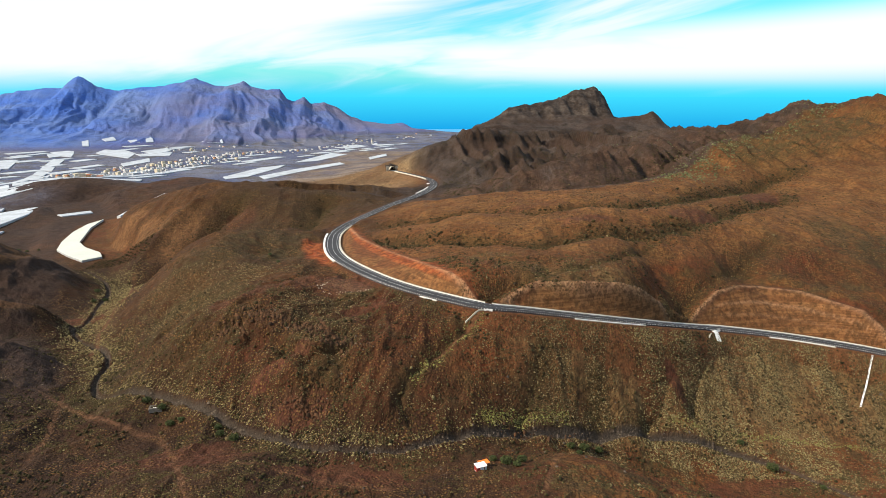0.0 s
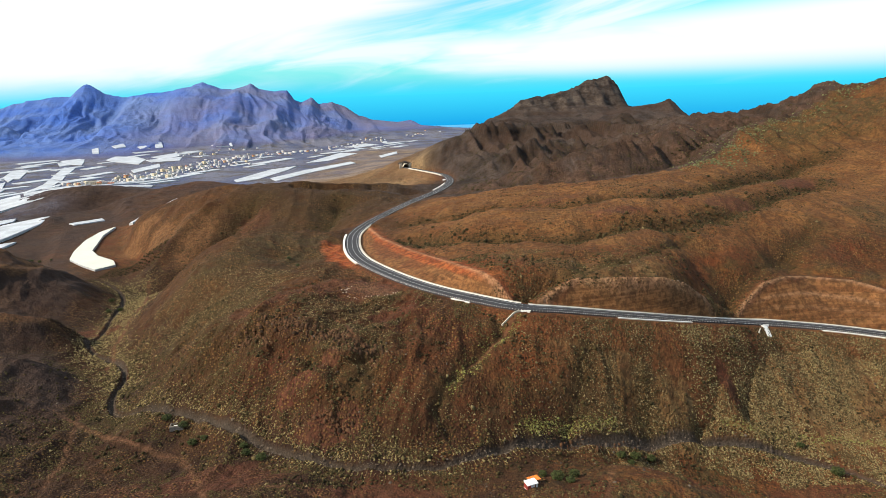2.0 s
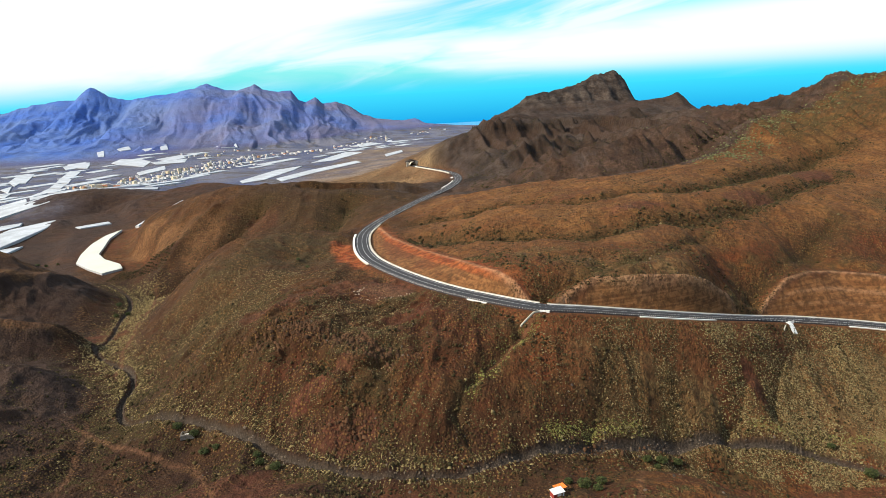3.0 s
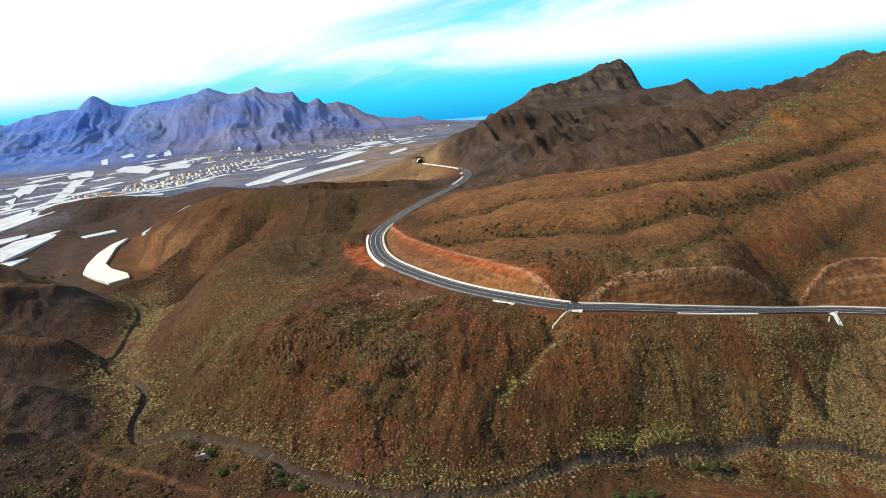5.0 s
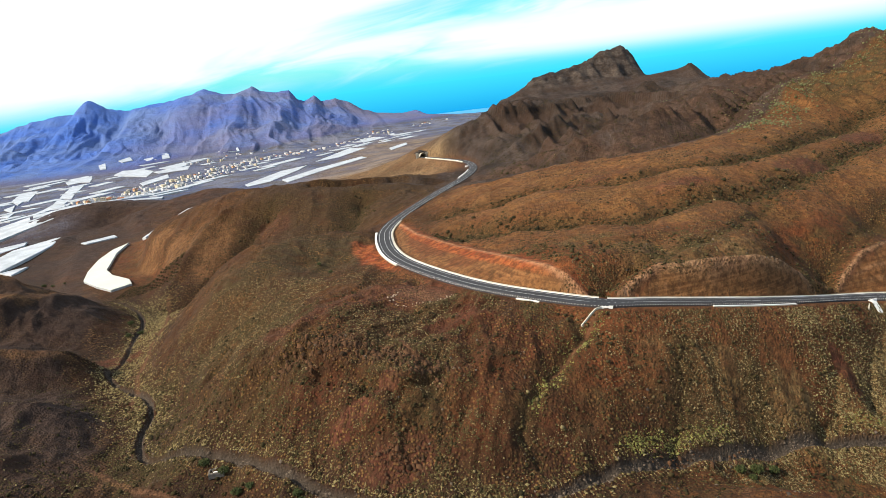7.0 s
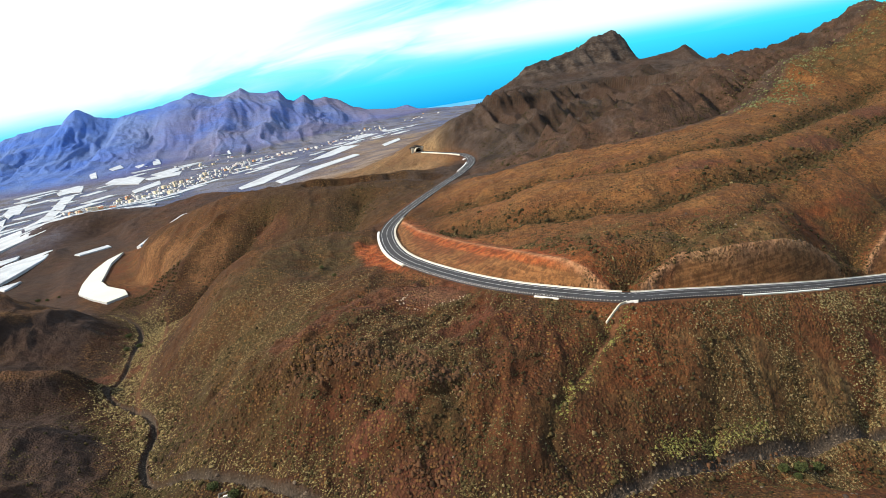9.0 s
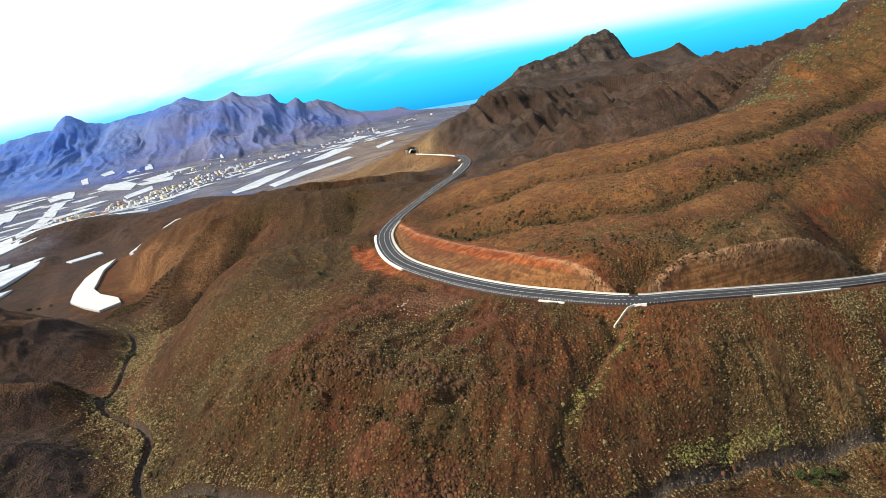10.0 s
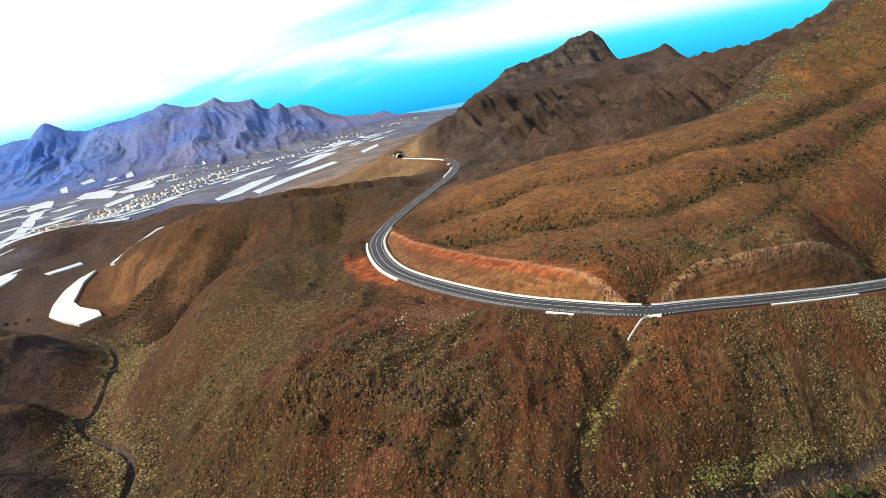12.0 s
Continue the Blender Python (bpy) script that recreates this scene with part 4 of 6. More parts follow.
POOL_SHEET = plain("cream_plastic_sheet", (0.60, 0.62, 0.54), 0.5, 0, 12, 0.08, 0.05)
NET_WALL = plain("grey_net_wall", (0.42, 0.43, 0.44), 0.8, 0, 3, 0.2, 0.02)
DARK_STONE = plain("dark_dressed_stone", (0.055, 0.052, 0.055), 0.9, 0, 0.8, 0.3, 0.01)
DARK_ROCK = plain("dark_rock", (0.07, 0.055, 0.045), 0.95, 0, 2, 0.4, 0.1)


# ---- the road and what belongs to it ----
END = float(RUN[-1])
road = tagged(part("road", strip(0, END, bar(-ROAD_HALF, ROAD_HALF, -0.6, 0.0), 3.0), ASPHALT), "two-lane dark asphalt mountain road with worn pale edge lines", "road", kind="structure")
for off, wide in ((-3.7, 0.22), (0.0, 0.2), (3.7, 0.22)):
    part("lane_line", strip(0, END, bar(off - wide / 2, off + wide / 2, 0.0, 0.012), 3.0), ROAD_PAINT, road)

S_CULVERT, S_SECOND = run_at(24, 349), run_at(163, 409)
S_BEND = run_at(-92, 551)


def gutter(s0, s1, label):
    """A concrete drainage channel at the foot of the cutting."""
    base = on_road((s0 + s1) / 2, -6.6, 0)
    ob = thing("drainage_channel", *base, label, "drain", "channels along the cutting")
    part("channel_bed", strip(s0, s1, bar(-6.3, -5.45, -0.8, 0.02), 3, base), CONCRETE, ob)
    part("kerb", strip(s0, s1, bar(-5.45, -5.25, -0.4, 0.18), 3, base), WHITEWASH, ob)
    part("back_lip", strip(s0, s1, [(-6.3, -0.7), (-6.3, 0.05), (-6.5, 0.3), (-6.7, 0.3), (-6.7, -0.7)], 3, base), CONCRETE, ob)
    return ob


gutter(0, S_CULVERT - 2.5, "cream concrete drainage channel along the foot of the cutting")
gutter(S_CULVERT + 2.5, S_BEND + 70, "cream concrete drainage channel curving round the bend")


def guard_wall(s0, s1, gap, off=5.3):
    """A low dark parapet with small white blocks set along its outer face."""
    base = on_road((s0 + s1) / 2, off, 0)
    ob = thing("guard_wall", *base, "low dark stone guard wall with a row of small white blocks", "guard wall", "guard walls")
    part("wall_body", strip(s0, s1, [(off, -0.9), (off + 0.45, -0.9), (off + 0.4, 0.72), (off + 0.05, 0.72)], 3, base), DARK_STONE, ob)
    block = None
    for s in np.arange(s0 + 0.5, s1, gap):
        p = on_road(s, off + 0.42, 0) - base
        if block is None:
            bm = bmesh.new()
            box(bm, -0.15, 0.15, -0.14, 0.14, 0.2, 0.55, 0.03)
            block = part("block", bm, WHITEWASH, ob, "small white block")
            block.location = p
        else:
            o = new("block", block.data)
            o.parent, o.location = ob, p


guard_wall(run_at(280, 395), run_at(69, 359), 1.2)
guard_wall(run_at(69, 359), run_at(-6, 365), 1.2)
guard_wall(run_at(-6, 365), run_at(-81, 492), 1.3)


def retaining_wall(s0, s1, off, top, deep, wide, label):
    base = on_road((s0 + s1) / 2, off, 0)
    ob = thing("retaining_wall", *base, label, "wall", "pale walls below the road")
    part("wall_body", strip(s0, s1, [(off, top), (off + wide, top), (off + wide + 0.5, -deep), (off, -deep)], 3, base), CONCRETE, ob)
    part("coping", strip(s0, s1, bar(off - 0.08, off + wide + 0.12, top + 0.002, top + 0.18), 3, base), WHITEWASH, ob)


retaining_wall(run_at(244, 406), run_at(202, 408), 6.6, -0.15, 2.6, 1.0, "low white concrete retaining wall below the road edge")
retaining_wall(run_at(112, 373), run_at(70, 359), 6.6, -0.15, 2.6, 0.9, "long white concrete retaining wall below the road edge")
retaining_wall(run_at(0, 361), run_at(-9, 368), 6.6, -0.15, 2.4, 0.9, "short white concrete retaining wall below the road edge")
retaining_wall(run_at(-70, 458), run_at(-95, 580), 5.6, 0.35, 1.8, 1.3, "broad white parapet wall round the outer side of the bend")


def culvert(s, wing, label, apron=0.0):
    """A culvert mouth on the valley side, with a splayed wing wall."""
    base = on_road(s, 6.0, 0)
    a, b = on_road(s - 1, 6.0, 0), on_road(s + 1, 6.0, 0)
    heading = math.degrees(math.atan2(b[1] - a[1], b[0] - a[0]))
    ob = thing("culvert", *base, label, "culvert", "culverts", heading)
    bpy.context.view_layer.update()
    bm = bmesh.new()  # headwall with its mouth: two cheeks, a lintel and a sill
    for q in ((-2.6, -0.9, -3.2, -0.3), (0.9, 2.6, -3.2, -0.3)):
        box(bm, q[0], q[1], 0.0, 0.5, q[2], q[3], 0.03)
    box(bm, -2.6, 2.6, 0.0, 0.5, -0.3, 0.45, 0.03)
    box(bm, -2.6, 2.6, 0.0, 0.5, -3.8, -3.2, 0.03)
    part("headwall", bm, WHITEWASH, ob)
    bm = bmesh.new()
    box(bm, -0.9, 0.9, -2.0, 0.4, -3.2, -0.31)
    bmesh.ops.reverse_faces(bm, faces=bm.faces)
    part("barrel", bm, DARK_ROCK, ob)
    for sign in wing:  # a low wall that follows the slope down and away from the mouth
        bm = bmesh.new()
        rows = []
        for i in range(8):
            f = i / 7
            w = ob.matrix_world @ Vector((sign * (2.2 + 9.0 * f), 0.3 + 6.5 * f, 0))
            g = min(ground_at(w.x, w.y) - base[2] + 0.7, 0.4)
            x, y = sign * (2.2 + 9.0 * f), 0.3 + 6.5 * f
            rows.append([bm.verts.new(v) for v in ((x - 0.2, y + 0.2, g - 2.5), (x + 0.2, y - 0.2, g - 2.5), (x + 0.2, y - 0.2, g + 0.1), (x - 0.2, y + 0.2, g + 0.1))])
        for p, q in zip(rows[:-1], rows[1:]):
            for i in range(4):
                bm.faces.new((p[i], q[i], q[(i + 1) % 4], p[(i + 1) % 4]))
        bm.faces.new(rows[0])
        bm.faces.new(rows[-1][::-1])
        bmesh.ops.recalc_face_normals(bm, faces=bm.faces)
        part("wing_wall", bm, CONCRETE, ob)
    if apron:  # a paved spillway laid on the slope below the mouth
        bm = bmesh.new()
        rows = []
        for i in range(7):
            y = 0.4 + apron * i / 6
            for x in (0.0, 3.4):
                w = ob.matrix_world @ Vector((x + 0.25 * y, y, 0))
                g = ground_at(w.x, w.y) - base[2]
                rows += [bm.verts.new((x + 0.25 * y, y, g - 0.6)), bm.verts.new((x + 0.25 * y, y, g + 0.45))]
        for i in range(6):
            a, b = rows[4 * i:4 * i + 4], rows[4 * i + 4:4 * i + 8]
            for p, q in ((0, 1), (1, 3), (3, 2), (2, 0)):
                bm.faces.new((a[p], a[q], b[q], b[p]))
        bm.faces.new((rows[0], rows[1], rows[3], rows[2]))
        bm.faces.new((rows[-2], rows[-1], rows[-3], rows[-4]))
        bmesh.ops.recalc_face_normals(bm, faces=bm.faces)
        part("spillway", bm, WHITEWASH, ob)
    return ob


culvert(S_CULVERT, (1,), "white concrete culvert mouth with one splayed wing wall")
culvert(S_SECOND, (1,), "white concrete culvert mouth and spillway at the head of a gully", 7.0)


def drain_chute(p, q, label):
    """A narrow concrete chute down the slope from p to q."""
    ob = thing("drain_chute", p[0], p[1], ground_at(*p), label, "drain")
    n = 12
    d = np.array(q, float) - np.array(p, float)
    side = np.array([-d[1], d[0]]) / np.linalg.norm(d)
    for name, o0, o1, z1 in (("chute_floor", -0.3, 0.3, 0.15), ("side_wall", -0.45, -0.3, 0.45), ("side_wall", 0.3, 0.45, 0.45)):
        bm = bmesh.new()
        rows = []
        for i in range(n + 1):
            c = np.array(p, float) + d * i / n
            z = ground_at(*c) - ob.location.z
            rows.append([bm.verts.new((c[0] - p[0] + side[0] * o, c[1] - p[1] + side[1] * o, z + lift)) for o, lift in ((o0, -0.5), (o1, -0.5), (o1, z1), (o0, z1))])
        for a, b in zip(rows[:-1], rows[1:]):
            for i in range(4):
                bm.faces.new((a[i], b[i], b[(i + 1) % 4], a[(i + 1) % 4]))
        bm.faces.new(rows[0])
        bm.faces.new(rows[-1][::-1])
        bmesh.ops.recalc_face_normals(bm, faces=bm.faces)
        part(name, bm, WHITEWASH, ob)


drain_chute((262, 392), (242, 366), "white concrete drain chute running down the slope")


def tunnel_portal():
    """The dark mouth of the tunnel at the road's far end."""
    base = on_road(END, 0, 0)
    a = on_road(END - 6, 0, 0)
    ob = thing("tunnel_portal", *base, "grey concrete tunnel portal with a dark mouth", "tunnel", turn_by=math.degrees(math.atan2(base[1] - a[1], base[0] - a[0])) - 90)
    bm = bmesh.new()
    ring = [(math.cos(math.pi * i / 12), math.sin(math.pi * i / 12)) for i in range(13)]
    rows = []
    for y in (-6.0, 10.0):
        rows.append([[bm.verts.new((r * c, y, 1.2 + r * 0.95 * s)) for c, s in ring] for r in (5.4, 6.2)])
    for i in range(12):
        for k in (0, 1):
            bm.faces.new((rows[0][k][i], rows[0][k][i + 1], rows[1][k][i + 1], rows[1][k][i]))
        bm.faces.new((rows[0][0][i], rows[0][0][i + 1], rows[0][1][i + 1], rows[0][1][i]))
    bmesh.ops.recalc_face_normals(bm, faces=bm.faces)
    part("arch", bm, CONCRETE, ob)
    for q in (-11, 6.15):
        bm = bmesh.new()
        box(bm, q, q + 4.85, -1.0, 0.0, -1.5, 7.0, 0.1)
        part("face_wall", bm, CONCRETE, ob)
    # added dark slab across the bore, in place of the shade deep inside
    bm = bmesh.new()
    box(bm, -5.5, 5.5, 9.0, 9.6, -1.0, 7.0)
    part("bore_shade_panel", bm, DARK_ROCK, ob)
    bm = bmesh.new()
    for i in range(70):
        u = random.uniform(-10, 10)
        m = Matrix.Translation((u, random.uniform(0, 9), 6.0 + random.uniform(0, 4.5) * (1 - abs(u) / 12))) @ Matrix.Diagonal((random.uniform(1, 2.6), random.uniform(1, 2.6), random.uniform(0.8, 1.8), 1))
        bmesh.ops.create_icosphere(bm, subdivisions=1, radius=1.0, matrix=m)
    for v in bm.verts:
        v.co += Vector(noise.noise_vector(v.co * 0.8)) * 0.5
    part("rock_cover", bm, DARK_ROCK, ob, "dark rock heaped over the mouth")


tunnel_portal()


def bridge_wall(x0, y0, x1, y1, label):
    s0, s1 = run_at(x0, y0), run_at(x1, y1)
    base = on_road((s0 + s1) / 2, 6, 0)
    ob = thing("parapet", *base, label, "wall", "pale walls at the far bends")
    part("wall_body", strip(s0, s1, bar(5.4, 6.4, -3.5, 0.7), 4, base), CONCRETE, ob)
    part("coping", strip(s0, s1, bar(5.3, 6.5, 0.702, 0.95), 4, base), WHITEWASH, ob)


bridge_wall(-27, 843, -13, 930, "pale parapet wall on the far bend")
bridge_wall(-17, 1043, -80, 1190, "long pale parapet wall before the tunnel")
base = on_road(run_at(-14, 985), 8, 0)
pier = thing("bridge_pier", *base, "tall white concrete pier under the far bend", "pier")
bm = bmesh.new()
box(bm, -1.2, 1.2, -1.6, 1.6, -14, -1.0, 0.2)
part("shaft", bm, WHITEWASH, pier)
bm = bmesh.new()
box(bm, -2.0, 2.0, -3.0, 3.0, -1.0, -0.2, 0.1)
part("cap", bm, WHITEWASH, pier)


# ---- the plain: greenhouses, houses ----
def greenhouse(corners, tall, label, sheet=None, name="greenhouse"):
    """A plastic-covered growing house over a footprint, its roof following the ground."""
    zs = [ground_at(*c) for c in corners]
    cx, cy = sum(c[0] for c in corners) / len(corners), sum(c[1] for c in corners) / len(corners)
    z0 = min(zs)
    ob = thing(name, cx, cy, z0, label, "greenhouse", "greenhouses on the plain")
    mean = sum(zs) / len(zs)
    tops = [0.85 * z + 0.15 * mean + tall + 0.5 - z0 for z in zs]
    bm = bmesh.new()
    lower = [bm.verts.new((c[0] - cx, c[1] - cy, z - z0 - 3)) for c, z in zip(corners, zs)]
    upper = [bm.verts.new((c[0] - cx, c[1] - cy, t)) for c, t in zip(corners, tops)]
    n = len(corners)
    for i in range(n):
        bm.faces.new((lower[i], lower[(i + 1) % n], upper[(i + 1) % n], upper[i]))
    part("net_wall", bm, NET_WALL, ob)
    bm = bmesh.new()
    rim = [bm.verts.new(((c[0] - cx) * 1.004, (c[1] - cy) * 1.004, t + 0.05)) for c, t in zip(corners, tops)]
    rise = [bm.verts.new(((c[0] - cx) * 0.97, (c[1] - cy) * 0.97, t + 0.6)) for c, t in zip(corners, tops)]
    for i in range(n):
        bm.faces.new((rim[i], rim[(i + 1) % n], rise[(i + 1) % n], rise[i]))
    bmesh.ops.triangulate(bm, faces=[bm.faces.new(rise)])
    bmesh.ops.recalc_face_normals(bm, faces=bm.faces)
    part("sheet_roof", bm, sheet or SHADE_NET, ob)
    return ob


WHITE_HOUSE = "white plastic-covered greenhouse on the valley plain"
greenhouse([(-513, 1016), (-496, 945), (-467, 868), (-456, 837), (-432, 804), (-399, 775), (-389, 758), (-402, 738), (-429, 761), (-460, 793), (-480, 840), (-503, 910), (-515, 973)],
           2.0, "long winding cream plastic-covered plot in the valley bottom", POOL_SHEET, "covered_plot")
greenhouse([(-495, 1021), (-507, 1128), (-498, 1214), (-481, 1223), (-475, 1191), (-483, 1094), (-485, 1012)], 2.0, "narrow white plastic-covered plot behind the brown hill")
for plot in (
        [(-712, 1026), (-722, 1074), (-692, 1138), (-673, 1121), (-653, 1064), (-649, 931)],
        [(-784, 1132), (-769, 1183), (-746, 1139), (-739, 1064)],
        [(-644, 923), (-625, 954), (-610, 895)],
        [(-615, 1073), (-582, 1113), (-567, 1092), (-598, 1057)],
        [(-538, 1666), (-512, 1920), (-459, 2003), (-458, 1888), (-479, 1674), (-522, 1635)],
        [(-452, 1677), (-403, 1846), (-310, 2056), (-285, 1987), (-372, 1763), (-424, 1620)],
        [(-452, 2095), (-408, 2492), (-339, 2422), (-391, 2142)],
        [(-426, 2930), (-305, 3189), (-286, 3019), (-394, 2777)],
        [(-245, 2259), (-202, 2437), (-191, 2332), (-229, 2164)]):
    greenhouse(plot, 0.7, WHITE_HOUSE)
for plot in (
        [(-1185, 2341), (-1215, 2470), (-1130, 2455), (-1049, 2345), (-1003, 2185), (-1116, 2268)],
        [(-1307, 2264), (-1280, 2385), (-1220, 2260), (-1243, 2164)],
        [(-928, 1344), (-906, 1419), (-867, 1358), (-877, 1267)],
        [(-902, 1424), (-846, 1504), (-818, 1457), (-868, 1370)],
        [(-840, 1508), (-794, 1593), (-780, 1556), (-814, 1462)],
        [(-1374, 2777), (-1368, 2867), (-1325, 2797), (-1334, 2726)],
        [(-1283, 2804), (-1271, 2859), (-1222, 2779), (-1238, 2733)],
        [(-1271, 2947), (-1254, 2976), (-1192, 2839), (-1211, 2809)],
        [(-1401, 2671), (-1394, 2711), (-1321, 2566), (-1341, 2560)]):
    greenhouse(plot, 0.7, WHITE_HOUSE)
for plot in (
        [(-940, 1480), (-985, 1590), (-945, 1560), (-905, 1440)], [(-992, 1605), (-1040, 1720), (-1000, 1700), (-955, 1585)], [(-1046, 1735), (-1092, 1840), (-1045, 1815), (-1008, 1720)],
        [(-1098, 1855), (-1145, 1960), (-1098, 1935), (-1052, 1835)], [(-1150, 1975), (-1216, 2140), (-1165, 2110), (-1105, 1955)],
        [(-1234, 2215), (-1334, 2330), (-1303, 2400), (-1243, 2315), (-1190, 2195)],
        [(-1072, 2440), (-1046, 2608), (-984, 2481), (-984, 2330)],
        [(-900, 1300), (-850, 1380), (-780, 1440), (-735, 1500), (-690, 1560), (-672, 1510), (-745, 1395), (-800, 1310), (-855, 1240)],
        [(-1242, 1869), (-1330, 2060), (-1290, 2080), (-1190, 1870)],
        [(-1037, 2314), (-959, 2436), (-912, 2288), (-989, 2246)],
        [(-1020, 2916), (-942, 2939), (-913, 2865), (-958, 2799)],
        [(-1254, 1898), (-1317, 2080), (-1260, 1999), (-1179, 1804)],
        [(-1172, 1736), (-1189, 1809), (-1101, 1658)],
        [(-1072, 1563), (-1079, 1635), (-1026, 1532)],
        [(-978, 1614), (-997, 1734), (-961, 1657), (-946, 1569)],
        [(-958, 2033), (-942, 2199), (-897, 2098), (-917, 1962)]):
    greenhouse(plot, 0.7, WHITE_HOUSE)

dice = random.Random(3)
taken = [(-950, 1530), (-1000, 1650), (-1050, 1780), (-1100, 1900), (-1160, 2040), (-1240, 2000), (-1270, 2320), (-1020, 2450), (-760, 1420), (-1170, 2400), (-1260, 2150), (-1265, 2260), (-895, 1345), (-860, 1440), (-810, 1530), (-500, 1800), (-380, 1830), (-400, 2280), (-350, 2970), (-975, 2320), (-930, 2070), (-1250, 1950), (-1150, 1740), (-1060, 1570), (-970, 1640)]
for cx, cy, wide, deep, count in ((-1120, 1750, 150, 220, 40), (-1250, 2150, 150, 220, 40), (-950, 1560, 90, 130, 20), (-760, 1800, 60, 200, 8), (-620, 2250, 60, 200, 9), (-420, 2600, 60, 300, 10), (-1050, 2550, 160, 150, 10), (-250, 2900, 70, 250, 7)):
    for _ in range(count):
        px, py, a = cx + dice.uniform(-wide, wide), cy + dice.uniform(-deep, deep), radians(64 + dice.uniform(-9, 9))
        w, d = dice.uniform(28, 70), dice.uniform(11, 22)
        if any((px - u) ** 2 + (py - v) ** 2 < 62 ** 2 for u, v in taken):
            continue
        taken.append((px, py))
        ca, sa = math.cos(a), math.sin(a)
        greenhouse([(px + u * ca - v * sa, py + u * sa + v * ca) for u, v in ((-w, -d), (w, -d * dice.uniform(0.7, 1)), (w * dice.uniform(0.8, 1), d), (-w, d))], 0.7, "small white plastic-covered plot among others on the plain")

HOUSE_WALLS = [plain("white_render", (0.62, 0.61, 0.60), 0.85, 0, 3, 0.2), plain("cream_render", (0.66, 0.56, 0.40), 0.85, 0, 3, 0.12), plain("grey_render", (0.40, 0.38, 0.36), 0.85, 0, 3, 0.15),
               plain("ochre_render", (0.55, 0.36, 0.20), 0.85, 0, 3, 0.12)]
ROOF_FLAT = plain("flat_roof_screed", (0.68, 0.65, 0.60), 0.9, 0, 3, 0.2)
ROOF_TILE = plain("clay_tile", (0.36, 0.14, 0.07), 0.85, 0, 1, 0.25)
PANE = plain("dark_window_glass", (0.03, 0.035, 0.045), 0.15, 0, 1, 0.2, 0.0)
DOOR_WOOD = plain("brown_door_paint", (0.16, 0.08, 0.04), 0.6, 0, 1, 0.2)


def house(w, d, storeys, wall, pitched, label):
    h = 3.0 * storeys
    ob = thing("house", 0, 0, -50, label, "house", "houses of the town")
    bm = bmesh.new()
    box(bm, -w / 2, w / 2, -d / 2, d / 2, -4, h, 0.05)
    part("wall", bm, wall, ob)
    bm = bmesh.new()
    if pitched:
        a = [bm.verts.new(v) for v in ((-w / 2 - 0.4, -d / 2 - 0.4, h), (w / 2 + 0.4, -d / 2 - 0.4, h), (w / 2 + 0.4, d / 2 + 0.4, h), (-w / 2 - 0.4, d / 2 + 0.4, h), (-w / 2, 0, h + d * 0.25), (w / 2, 0, h + d * 0.25))]
        for q in ((0, 1, 5, 4), (2, 3, 4, 5), (1, 2, 5), (3, 0, 4), (3, 2, 1, 0)):
            bm.faces.new([a[i] for i in q])
        part("roof", bm, ROOF_TILE, ob, "clay-tiled roof")
    else:
        box(bm, -w / 2 + 0.3, w / 2 - 0.3, -d / 2 + 0.3, d / 2 - 0.3, h + 0.004, h + 0.12)
        part("roof", bm, ROOF_FLAT, ob)
        bm = bmesh.new()
        for q in ((-w / 2, w / 2, -d / 2, -d / 2 + 0.25), (-w / 2, w / 2, d / 2 - 0.25, d / 2), (-w / 2, -w / 2 + 0.25, -d / 2 + 0.25, d / 2 - 0.25), (w / 2 - 0.25, w / 2, -d / 2 + 0.25, d / 2 - 0.25)):
            box(bm, *q, h + 0.004, h + 0.8)
        part("parapet", bm, wall, ob)
    n = max(2, int(w / 3.5))
    for s in range(storeys):
        for i in range(n):
            x = -w / 2 + w * (i + 0.5) / n
            bm = bmesh.new()
            if s == 0 and i == n // 2:
                box(bm, x - 0.5, x + 0.5, -d / 2 - 0.06, -d / 2 + 0.1, 0.05, 2.1, 0.02)
                part("door", bm, DOOR_WOOD, ob)
            else:
                box(bm, x - 0.5, x + 0.5, -d / 2 - 0.05, -d / 2 + 0.1, 3 * s + 1.0, 3 * s + 2.1, 0.02)
                part("window", bm, PANE, ob)
    return ob


MODELS = [house(11, 9, 2, HOUSE_WALLS[0], False, "two-storey white flat-roofed town house"), house(9, 8, 1, HOUSE_WALLS[0], False, "small white flat-roofed house"),
          house(13, 10, 3, HOUSE_WALLS[1], False, "three-storey cream flat-roofed town house"), house(10, 9, 2, HOUSE_WALLS[3], True, "two-storey ochre house with a clay-tiled roof"),
          house(10, 10, 2, HOUSE_WALLS[2], False, "unfinished grey two-storey flat-roofed house"), house(14, 9, 1, HOUSE_WALLS[0], True, "long white single-storey house with a tiled roof")]
QUARTERS = [([(-930, 1700), (-872, 1716), (-831, 1783), (-825, 1913), (-790, 2018), (-740, 2111)], 66, 150), ([(-740, 2111), (-747, 2335), (-693, 2490), (-635, 2591)], 62, 78),
            ([(-635, 2591), (-559, 2638), (-501, 2812), (-429, 2958), (-330, 3350)], 60, 40), ([(-1000, 2400), (-900, 2650), (-800, 2850)], 90, 16), ([(-200, 3500), (-120, 3700)], 60, 8)]
dice = random.Random(7)
spots = []
